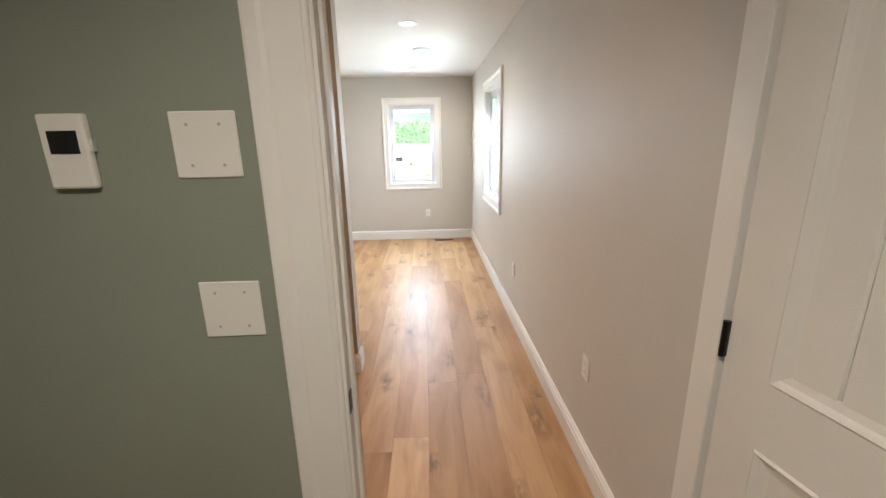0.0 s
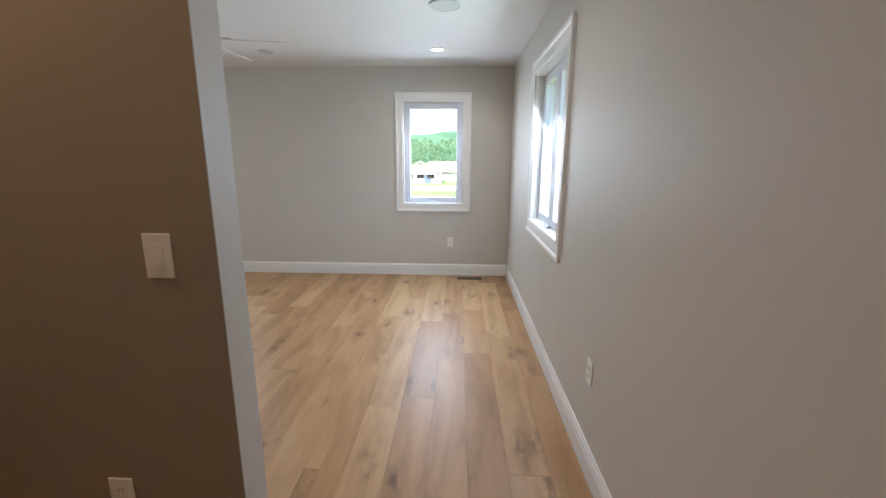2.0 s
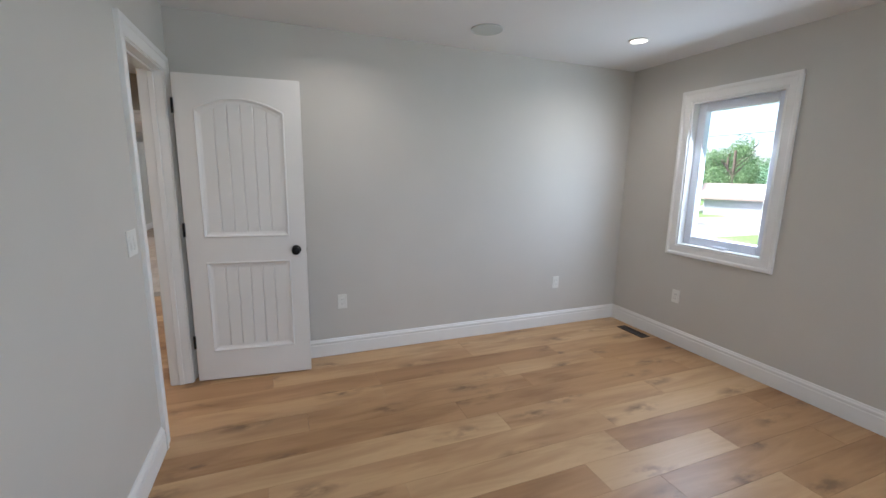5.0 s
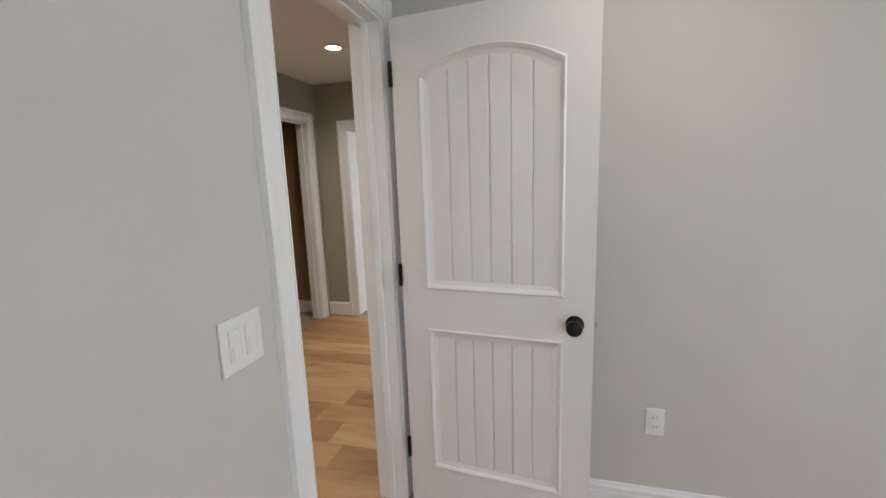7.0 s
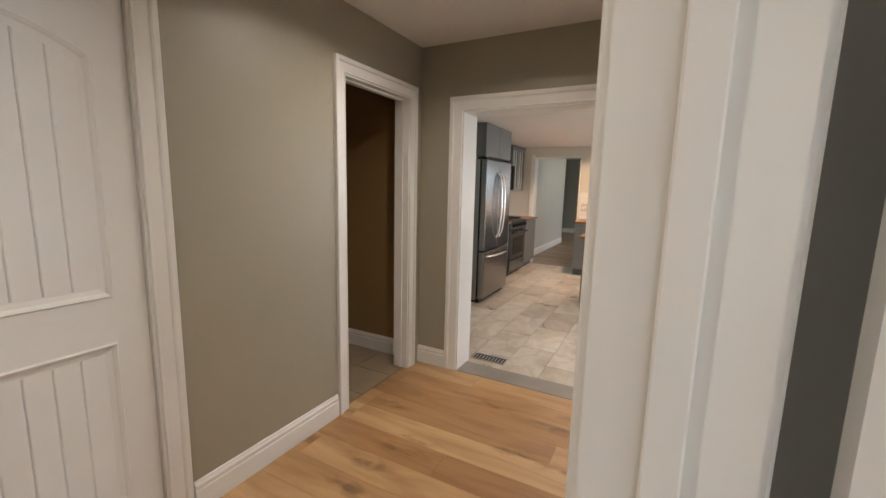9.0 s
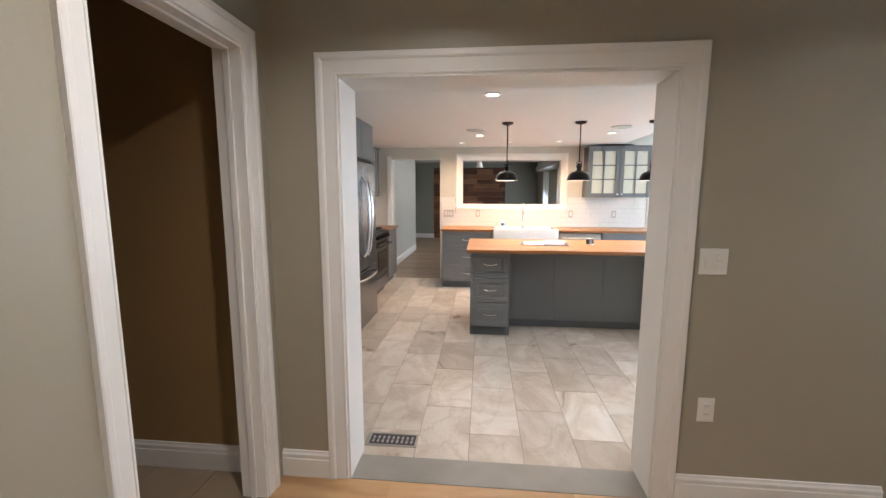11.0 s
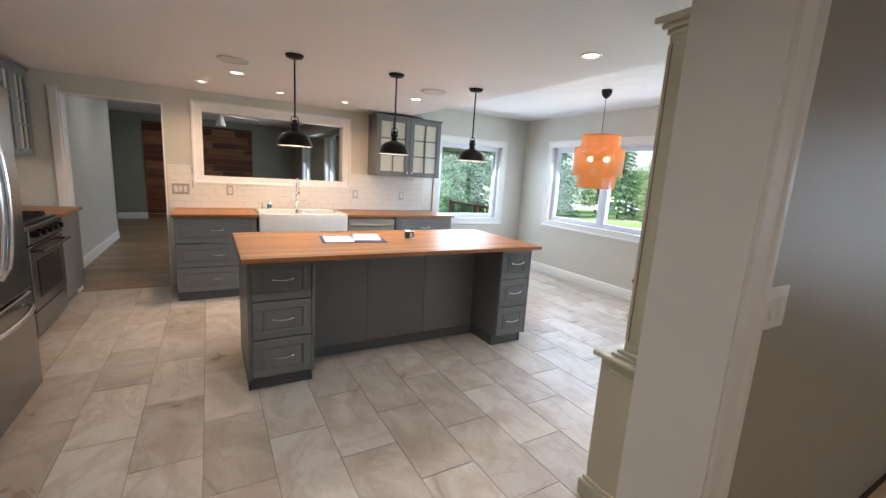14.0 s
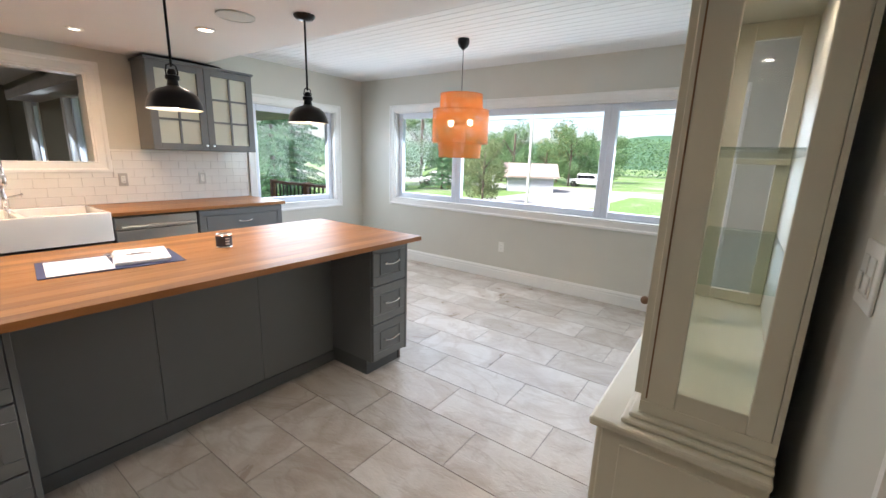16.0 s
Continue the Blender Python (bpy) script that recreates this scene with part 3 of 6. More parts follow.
# boarded ceiling over the dining end: one mesh of boards
bm = bmesh.new()
y = 4.14
while y < NK - 0.001:
    y2 = min(y + 0.088, NK)
    box(bm, SX, KXI, y + 0.001, y2 - 0.001, 2.405, 2.42, 0.003)
    y = y2
structure("ceiling_boards", bm, M_CEIL, "white tongue-and-groove boarded ceiling")
slab("ceiling_boards_cap", SX, KXI, 4.14, NK, 2.425, 2.6, M_CEIL, "plain roof deck")
slab("floor_base", KX - 0.10, 0.70, 0.99, NB, -0.14, -0.013, M_UNDER, "sub-floor under the oak boards")
slab("floor_bathroom", -1.86, 1.0, -1.2, 0.99, -0.14, -0.002, M_BEIGETILE, "beige tiled floor")
slab("floor_kitchen_base", SX - 0.02, KX - 0.10, -0.2, NK, -0.14, -0.006, M_GROUTF, "grout bed under the stone tiles")
slab("floor_next_room_base", -18.0, SX - 0.02, -3.2, 7.0, -0.14, -0.013, M_UNDER, "sub-floor under the boards")
slab("floor_small_room_base", KX, -5.14, -0.66, 0.99, -0.14, -0.008, M_GROUTF, "grout bed under beige tiles")
slab("threshold", KX - 0.19, KX + 0.004, KO[0], KO[1], -0.005, 0.002, M_THRESH, "grey stone threshold strip")

# skirtings
for p, q, f in (
    ((-4.244, NB), (0.70, NB), (0, -1)), ((0.70, NB), (0.70, 1.06), (-1, 0)), ((-4.244, 2.77), (-4.244, NB), (1, 0)),
    ((-3.345, 2.77), (-0.511, 2.77), (0, 1)), ((-0.511, 2.77), (-0.511, 2.65), (1, 0)), ((-2.63, 2.65), (-0.495, 2.65), (0, -1)),
    ((-2.63, 1.42), (-0.40, 1.42), (0, 1)),
    ((KX, 1.02), (KX, 1.27), (1, 0)), ((KX, 2.948), (KX, 3.84), (1, 0)),
    ((-5.545, 1.02), (-4.66, 1.02), (0, 1)), ((-3.72, 1.02), (-2.75, 1.02), (0, 1)), ((-4.364, 2.65), (-4.364, NB), (-1, 0)),
    ((KX, 0.90), (KX, -0.6), (1, 0)), ((-5.2, -0.6), (KX, -0.6), (0, 1)),
    ((SX, NK), (KXI, NK), (0, -1)), ((SX, 4.66), (SX, NK), (1, 0)),
    ((-18.0, -3.1), (-18.0, 3.75), (1, 0)), ((-15.14, 0.30), (SX - 0.16, 0.30), (0, 1)),
):
    baseboard(p, q, f)


# ---------------------------------------------------------------- windows and doors
def hole(a, b):
    return (a + b) / 2, b - a


for nm, (a, b) in (("window_1", W1), ("window_2", W2)):
    c, w = hole(a, b)
    window(nm, pose(c, NB, WH0), w, WH1 - WH0, 0.13, [1], "white casement window with moulded casing in the bedroom wall", 12)
c, w = hole(*EW)
window("window_3", pose(0.70, c, 0.91, 0, 0, E_), w, 1.16, 0.13, [0.5, 0.5], "white two-sash casement window with moulded casing beside the passage", 15, cw=0.10)
c, w = hole(KW[0], KW[1])
window("window_4", pose(SX, c, KW[2], 0, 0, W_), w, KW[3] - KW[2], 0.13, [1], "white-framed fixed window beside the wall cabinet", 18, crank=False)
c, w = hole(BW[0], BW[1])
window("window_5", pose(c, NK, BW[2]), w, BW[3] - BW[2], 0.13, [0.26, 0.48, 0.26], "wide three-part white window at the dining end", 46, crank=False)
for k, (a, b, lo, hi) in enumerate(NW):
    window("window_%d" % (6 + k), pose((a + b) / 2, 3.75, lo), b - a, hi - lo, 0.13, [1], "tall narrow window in the next room", 10, crank=False)

d = tagged(new("door_1"), "open white two-panel door with black knob against the bedroom wall", "door", kind="structure")
d.matrix_basis = pose(-4.088, 2.815, 0, 0, 0, 84.5)
leaf(d, 0.738)
d = tagged(new("door_2"), "closed white two-panel door with black knob in the hall", "door", kind="structure")
leaf(d, 0.72)
d.matrix_basis = pose(CD[0] + 0.02, 0.97, 0, 0, 0, 0)
d = tagged(new("door_3"), "open white two-panel door at the bathroom doorway", "door", kind="structure")
d.matrix_basis = pose(0.688, 0.982, 0, 0, 0, 281)
leaf(d, 0.81)


def doorway(name, m, w, h, depth, faces, label, cw=0.085, stop=True):
    """Lined opening; foot at the middle, wall from y = 0 to depth."""
    g = tagged(new(name), label, "doorway", kind="structure")
    g.matrix_basis = m
    t = 0.016
    for x0, x1 in ((-w / 2, -w / 2 + t), (w / 2 - t, w / 2)):
        boxpart("jamb", (x0, x1, -0.002, depth + 0.002, 0, h), M_WHITE, g, "white jamb lining")
    boxpart("head_jamb", (-w / 2 + t, w / 2 - t, -0.002, depth + 0.002, h - t, h), M_WHITE, g, "white head lining")
    if stop:
        for x0, x1 in ((-w / 2 + t, -w / 2 + t + 0.011), (w / 2 - t - 0.011, w / 2 - t)):
            boxpart("door_stop", (x0, x1, depth * 0.38, depth * 0.62, 0, h - t), M_WHITE, g, "", 0.002)
        boxpart("door_stop", (-w / 2 + t + 0.011, w / 2 - t - 0.011, depth * 0.38, depth * 0.62, h - t - 0.011, h - t), M_WHITE, g, "", 0.002)
    if 0 in faces:
        casing(g, w - 0.012, h - 0.006, cw, 0, 1)
    if 1 in faces:
        casing(g, w - 0.012, h - 0.006, cw, depth, -1)
    return g


doorway("doorway_1", pose(-3.7725, 2.65, 0), 0.685, 2.05, 0.12, (0, 1), "white cased doorway between bedroom and hall")
dw = tagged(new("doorway_2"), "white cased doorway of the bathroom", "doorway", kind="structure")
dw.matrix_basis = pose(-0.285, 1.22, 0)
boxpart("jamb", (0.0, 0.016, -0.002, 0.085, 0, 2.05), M_WHITE, dw, "white jamb lining")
boxpart("jamb_extension", (0.0, 0.005, 0.085, 0.202, 0, 2.05), M_PINE, dw, "bare pine jamb extension")
boxpart("hinge_jamb", (0.958, 0.985, -0.228, -0.148, 0, 2.05), M_WHITE, dw, "white hinge-side jamb", 0.002)
boxpart("head_jamb", (0.016, 0.983, -0.002, 0.202, 2.034, 2.05), M_WHITE, dw)
boxpart("door_stop", (0.016, 0.028, 0.045, 0.084, 0, 2.03), M_WHITE, dw, "", 0.002)
for x_, y_, s_ in ((0.006, 0, 1), (-0.008, 0.2, -1)):
    bm = bmesh.new()
    moulding(bm, lambda u, d: (x_ - 0.156 * u, y_ - s_ * d, 0), lambda u, d: (x_ - 0.156 * u, y_ - s_ * d, 2.044 + 0.126 * u))
    part("casing", bm, M_WHITE if s_ > 0 else M_PINE, dw, "white moulded casing" if s_ > 0 else "bare pine board casing")
    bm = bmesh.new()
    moulding(bm, lambda u, d: (x_ - 0.156 * u, y_ - s_ * d, 2.044 + 0.126 * u), lambda u, d: (0.983, y_ - s_ * d, 2.044 + 0.126 * u))
    part("head_casing", bm, M_WHITE, dw, "white moulded casing")
boxpart("strike_plate", (0.016, 0.0185, 0.010, 0.042, 0.72, 0.79), M_BLACK, dw, "black strike plate")
doorway("doorway_3", pose(sum(DK) / 2, 0.90, 0), DK[1] - DK[0], 2.06, 0.12, (1,), "white cased opening to the small room")
doorway("doorway_4", pose(sum(CD) / 2, 0.96, 0), CD[1] - CD[0], 2.05, 0.06, (1,), "white cased doorway in the hall", stop=False)
doorway("doorway_5", pose(KX, sum(KO) / 2, 0, 0, 0, W_), KO[1] - KO[0], KH, KX - KXI, (0,), "wide white cased opening to the kitchen", cw=0.098, stop=False)
doorway("doorway_6", pose(SX, sum(PD) / 2, 0, 0, 0, W_), PD[1] - PD[0], 2.02, 0.16, (), "plain opening to the next room", stop=False)

# glazed entry door at the end of the hall recess
g = tagged(new("door_4"), "white entry door with a large glass light", "door", kind="structure")
g.matrix_basis = pose(-5.5, NB, 0)
boxpart("door_panel", (-0.46, 0.46, -0.05, -0.004, 0.0, 0.5), M_DOOR, g)
for x0, x1, z0, z1 in ((-0.46, -0.34, 0.5, 2.05), (0.34, 0.46, 0.5, 2.05), (-0.34, 0.34, 1.92, 2.05)):
    boxpart("door_frame", (x0, x1, -0.05, -0.004, z0, z1), M_DOOR, g)
boxpart("pane", (-0.34, 0.34, -0.03, -0.02, 0.5, 1.92), M_DARKGLASS, g)
casing(g, 0.94, 2.06, 0.09, 0, 1)
area("entry_daylight", pose(-5.4, NB - 0.15, 1.3, -90, 0, 180), 0.8, 1.2, 28, DAY)

# ---------------------------------------------------------------- downlights, speakers
for x, y, p in ((-0.13, 5.89, 2), (-3.54, 5.91, 2), (-3.60, 3.78, 2), (-0.13, 3.75, 2), (-0.3, 0.0, 6)):
    downlight(x, y, CB, p)
downlight(-1.2, 2.37, CB, 2.2, (1.0, 0.62, 0.38), 0.055, 150)
# unseen extra lamp, added to warm the passage by the bathroom doorway
downlight(-0.35, 1.75, CB, 1.0, (1.0, 0.62, 0.36))
for x, y, p in ((-5.51, 1.82, 5.5), (-3.35, 1.82, 5), (-5.45, 4.1, 3)):
    downlight(x, y, CB, p)
for x, y, p in ((-7.90, 2.09, 4), (-7.88, 3.74, 4), (-10.13, 1.98, 3), (-10.03, 3.62, 3)):
    downlight(x, y, CK, p, WARM, 0.045)
for y in (1.71, 2.43, 3.12):
    downlight(-10.85, y, CK, 5.4, (1.0, 0.66, 0.38), 0.032)
for x, y in ((-13.4, 0.95), (-14.8, 0.95), (-14.0, 2.4), (-15.4, 2.4), (-16.8, 1.0)):
    downlight(x, y, 2.44, 2, WARM, 0.04)
speaker(-3.785, 4.785, CB)
speaker(-0.02, 4.745, CB)
speaker(-1.82, 5.94, CB, 0.07)
speaker(-9.66, 1.93, CK)
speaker(-9.56, 3.58, CK)
floor_vent(0.235, 6.45, 0)
floor_vent(-3.83, 6.47, 0)
floor_vent(-6.84, 1.52, 90, 0.30, 0.13, M_NICKEL)


# ---------------------------------------------------------------- island
def drawer_front(parent, x, y0, y1, z0, z1, s, mat=None, hd=0.115):
    """A framed drawer front whose back lies at x; s = 1 faces +x."""
    mat = mat or M_GREY
    g = new("drawer")
    g.parent = parent
    boxpart("front_board", (x, x + s * 0.016, y0, y1, z0, z1), mat, g, "", 0.001)
    f = 0.052
    for nm, a, b, c, d2 in (("rail", y0, y1, z0, z0 + f), ("rail", y0, y1, z1 - f, z1), ("stile", y0, y0 + f, z0 + f, z1 - f), ("stile", y1 - f, y1, z0 + f, z1 - f)):
        boxpart(nm, (x + s * 0.0161, x + s * 0.022, a, b, c, d2), mat, g, "", 0.0025)
    boxpart("raised_field", (x + s * 0.0161, x + s * 0.0205, y0 + f + 0.010, y1 - f - 0.010, z0 + f + 0.010, z1 - f - 0.010), mat, g, "", 0.004)
    yc, zc = (y0 + y1) / 2, (z0 + z1) / 2 + 0.01
    bm = bmesh.new()
    hx = x + s * 0.020
    pts = []
    for i in range(13):
        u = i / 12
        pts.append((hx + s * (0.022 + 0.006 * math.sin(math.pi * u)), yc + (u - 0.5) * hd, zc - 0.010 * math.sin(math.pi * u) ** 0.6))
    tube(bm, pts, 0.0045, 8)
    for e in (-1, 1):
        cyl(bm, (hx - (0 if s > 0 else 0.028), yc + e * hd / 2, zc), 0.0065, 0.0075, 0.028, "x", 10)
        bmesh.ops.create_uvsphere(bm, u_segments=10, v_segments=8, radius=0.0095, matrix=Matrix.Translation((hx + s * 0.026, yc + e * hd / 2, zc)))
    part("handle", bm, M_CHROME, g, "curved chrome bow handle", True)
    return g


def drawer_unit(name, x0, x1, y0, y1, label, s=1, splits=((0.108, 0.356), (0.364, 0.606), (0.614, 0.872)), group="island drawer units", toe=True):
    """Cabinet from x0 (back) to x1 (front face side), s tells which way it faces."""
    cx, cy = (x0 + x1) / 2, (y0 + y1) / 2
    g = thing(name, pose(cx, cy, 0), label, "kitchen cabinet", group)
    X0, X1, Y0, Y1 = x0 - cx, x1 - cx, y0 - cy, y1 - cy
    boxpart("body", (X0, X1, Y0, Y1, 0.10, 0.879), M_GREY, g)
    boxpart("toe_kick", (X0 + 0.01, X1 - s * 0.045, Y0 + 0.003, Y1 - 0.003, 0, 0.10), M_GREYD, g, "cabinet-grey plinth with recess shade in its colour")
    for z0, z1 in splits:
        drawer_front(g, X1, Y0 + 0.003, Y1 - 0.003, z0, z1, s)
    return g


drawer_unit("drawer_cabinet", -9.46, -8.69, 1.935, 2.295, "grey three-drawer cabinet with chrome handles under the wooden island top")
drawer_unit("drawer_cabinet", -9.46, -8.69, 3.838, 4.137, "grey narrow three-drawer cabinet with chrome handles at the island's far end")
bp = thing("island_back_panel", pose(-9.06, 3.067, 0), "plain grey panelled back of the island knee space", "cabinet panel")
for k in range(3):
    ya = -0.77 + k * 0.5133
    boxpart("panel", (-0.018, 0, ya + 0.001, ya + 0.5123, 0.075, 0.879), M_GREY, bp, "", 0.0015)
boxpart("plinth", (-0.03, 0.006, -0.752, 0.77, 0, 0.073), M_GREYD, bp, "cabinet-grey plinth with recess shade in its colour")
boxpart("carcass", (-0.40, -0.02, -0.77, 0.77, 0.10, 0.879), M_GREY, bp)
for y in (1.9255, 2.3045, 4.1475):
    ep = thing("end_panel", pose(-9.075, y, 0), "grey end panel beside the drawers under the worktop", "cabinet panel", "island end panels")
    boxpart("board", (-0.40, 0.405, -0.0093, 0.0093, 0.10, 0.879), M_GREY, ep, "", 0.0015)
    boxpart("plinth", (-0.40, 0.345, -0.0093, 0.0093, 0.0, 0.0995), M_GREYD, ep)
ip = thing("island_worktop", pose(-9.06, 3.02, 0.880), "oiled orange-brown butcher-block worktop on the island", "worktop")
random.seed(5)
xs = -0.51
k = 0
while xs < 0.5:
    x2 = min(xs + 0.068, 0.51)
    boxpart("stave", (xs, x2, -1.14, 1.135, 0, 0.028), M_BUTCHER, ip, "", 0.0006)
    xs = x2

# ---------------------------------------------------------------- sink run
FX = -10.835   # face of the cabinets
drawer_unit("drawer_cabinet", SX + 0.01, FX, 1.42, 2.175, "grey wide three-drawer cabinet with chrome handles by the doorway", group="sink run cabinets") 
sb = thing("sink_base_cabinet", pose(-11.16, 2.68, 0), "grey cabinet with two doors under the white sink", "kitchen cabinet")
boxpart("body", (-0.33, 0.325, -0.495, 0.495, 0.10, 0.66), M_GREY, sb)
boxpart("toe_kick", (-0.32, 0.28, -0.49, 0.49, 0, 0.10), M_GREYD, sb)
for y0, y1 in ((-0.49, -0.002), (0.002, 0.49)):
    bm = bmesh.new()
    box(bm, 0.326, 0.34, y0, y1, 0.11, 0.65, 0.001)
    box(bm, 0.339, 0.346, y0, y1, 0.11, 0.15, 0.001)
    box(bm, 0.339, 0.346, y0, y1, 0.61, 0.65, 0.001)
    box(bm, 0.339, 0.346, y0, y0 + 0.04, 0.15, 0.61, 0.001)
    box(bm, 0.339, 0.346, y1 - 0.04, y1, 0.15, 0.61, 0.001)
    part("door", bm, M_GREY, sb, "grey framed cabinet door")
dwm = thing("dishwasher", pose(-11.16, 3.48, 0), "stainless dishwasher with a bar handle between sink and cabinet", "dishwasher")
boxpart("body", (-0.32, 0.30, -0.298, 0.298, 0.10, 0.866), M_GREYD, dwm)
boxpart("door", (0.301, 0.335, -0.297, 0.297, 0.12, 0.76), M_NICKEL, dwm, "brushed stainless door", 0.004)
boxpart("control_strip", (0.301, 0.335, -0.297, 0.297, 0.765, 0.864), M_NICKEL, dwm, "brushed stainless control strip", 0.004)
bm = bmesh.new()
tube(bm, [(0.375, -0.27, 0.79), (0.378, -0.15, 0.79), (0.379, 0, 0.79), (0.378, 0.15, 0.79), (0.375, 0.27, 0.79)], 0.012, 12)
for y in (-0.255, 0.255):
    cyl(bm, (0.334, y, 0.79), 0.009, 0.009, 0.04, "x", 10)
part("handle", bm, M_NICKEL, dwm, "rounded stainless bar handle", True)
drawer_unit("drawer_cabinet", SX + 0.01, FX, 3.79, 4.61, "grey wide three-drawer cabinet with chrome handles beside the dishwasher", group="sink run cabinets")
for y0, y1 in ((1.40, 2.19), (3.165, 4.645)):
    wt = thing("sink_worktop", pose((SX + FX - 0.02) / 2 + 0.03, (y0 + y1) / 2, 0.880), "oiled orange-brown wooden worktop on the grey sink cabinets", "worktop", "sink run worktops")
    hw, hl = 0.348, (y1 - y0) / 2
    for k in range(10):
        xa = -hw + k * 2 * hw / 10
        boxpart("stave", (xa, xa + 2 * hw / 10, -hl, hl, 0, 0.028), M_BUTCHER, wt, "", 0.0006)
wt = thing("back_worktop_strip", pose(SX + 0.045, 2.68, 0.880), "narrow wooden worktop strip behind the sink", "worktop")
boxpart("stave", (-0.044, 0.04, -0.484, 0.484, 0, 0.028), M_BUTCHER, wt)

sk = thing("farmhouse_sink", pose(-11.08, 2.677, 0.70), "white fireclay double-bowl apron-front sink set in the worktop", "sink")
bm = bmesh.new()
box(bm, 0.27, 0.315, -0.478, 0.478, 0.0, 0.225, 0.012, 2)
box(bm, -0.32, -0.23, -0.478, 0.478, 0.0, 0.225, 0.008, 2)
for y0, y1 in ((-0.478, -0.45), (0.45, 0.478), (-0.02, 0.02)):
    box(bm, -0.24, 0.275, y0, y1, 0.0, 0.225, 0.008, 2)
box(bm, -0.25, 0.28, -0.46, 0.46, 0.0, 0.03)
part("basin", bm, M_SINK, sk, "", True)
for y in (-0.23, 0.23):
    bm = bmesh.new()
    lathe(bm, [(0.0, 0.032), (0.03, 0.032), (0.045, 0.036), (0.048, 0.031)], (0, y, 0), 20)
    part("drain", bm, M_CHROME, sk, "chrome drain", True)
fc = thing("kitchen_faucet", pose(-11.35, 2.677, 0.925), "chrome bridge-style faucet with side spray behind the sink", "faucet")
bm = bmesh.new()
lathe(bm, [(0.0, 0), (0.028, 0), (0.028, 0.008), (0.018, 0.016), (0.015, 0.05), (0.020, 0.06), (0.020, 0.10), (0.013, 0.115), (0.011, 0.20), (0.016, 0.21), (0.016, 0.22), (0.010, 0.23)], seg=18)
part("body", bm, M_CHROME, fc, "", True)
bm = bmesh.new()
pts = [(0, 0, 0.22)] + [(0.075 - 0.075 * math.cos(a), 0, 0.30 + 0.075 * math.sin(a)) for a in [math.pi * i / 12 for i in range(13)]] + [(0.15, 0, 0.26)]
tube(bm, pts, 0.010, 12)
part("spout", bm, M_CHROME, fc, "", True)
bm = bmesh.new()
lathe(bm, [(0.009, 0.27), (0.016, 0.255), (0.017, 0.20), (0.013, 0.185), (0.0, 0.183)], (0.15, 0, 0), 16)
part("spray_head", bm, M_CHROME, fc, "", True)
bm = bmesh.new()
tube(bm, [(0, 0.015, 0.085), (0.01, 0.06, 0.10), (0.01, 0.09, 0.105)], 0.006, 8)
bmesh.ops.create_uvsphere(bm, u_segments=10, v_segments=8, radius=0.011, matrix=Matrix.Translation((0.01, 0.095, 0.106)))
part("lever", bm, M_CHROME, fc, "", True)
ss = thing("soap_dispenser", pose(-11.33, 2.28, 0.925), "small chrome soap pump beside the faucet", "soap dispenser")
bm = bmesh.new()
lathe(bm, [(0.0, 0), (0.017, 0), (0.017, 0.006), (0.009, 0.012), (0.009, 0.05), (0.013, 0.055), (0.013, 0.07), (0.0, 0.072)], seg=14)
tube(bm, [(0, 0, 0.062), (0.03, 0, 0.066), (0.05, 0, 0.058)], 0.005, 8)
part("pump", bm, M_CHROME, ss, "", True)
bt = thing("soap_bottle", pose(-11.30, 2.36, 0.925), "small clear bottle with blue label on the sink ledge", "bottle")
bm = bmesh.new()
lathe(bm, [(0.0, 0), (0.026, 0), (0.028, 0.006), (0.028, 0.065), (0.012, 0.085), (0.012, 0.09), (0.0, 0.09)], seg=16)
part("bottle_body", bm, M_PAPER, bt, "white bottle body", True)
bm = bmesh.new()
lathe(bm, [(0.0285, 0.012), (0.0285, 0.055)], seg=16)
part("bottle_label", bm, M_BLUE, bt, "blue label", True)
bm = bmesh.new()
lathe(bm, [(0.013, 0.088), (0.013, 0.105), (0.0, 0.107)], seg=12)
part("cap", bm, M_PAPER, bt, "white cap", True)


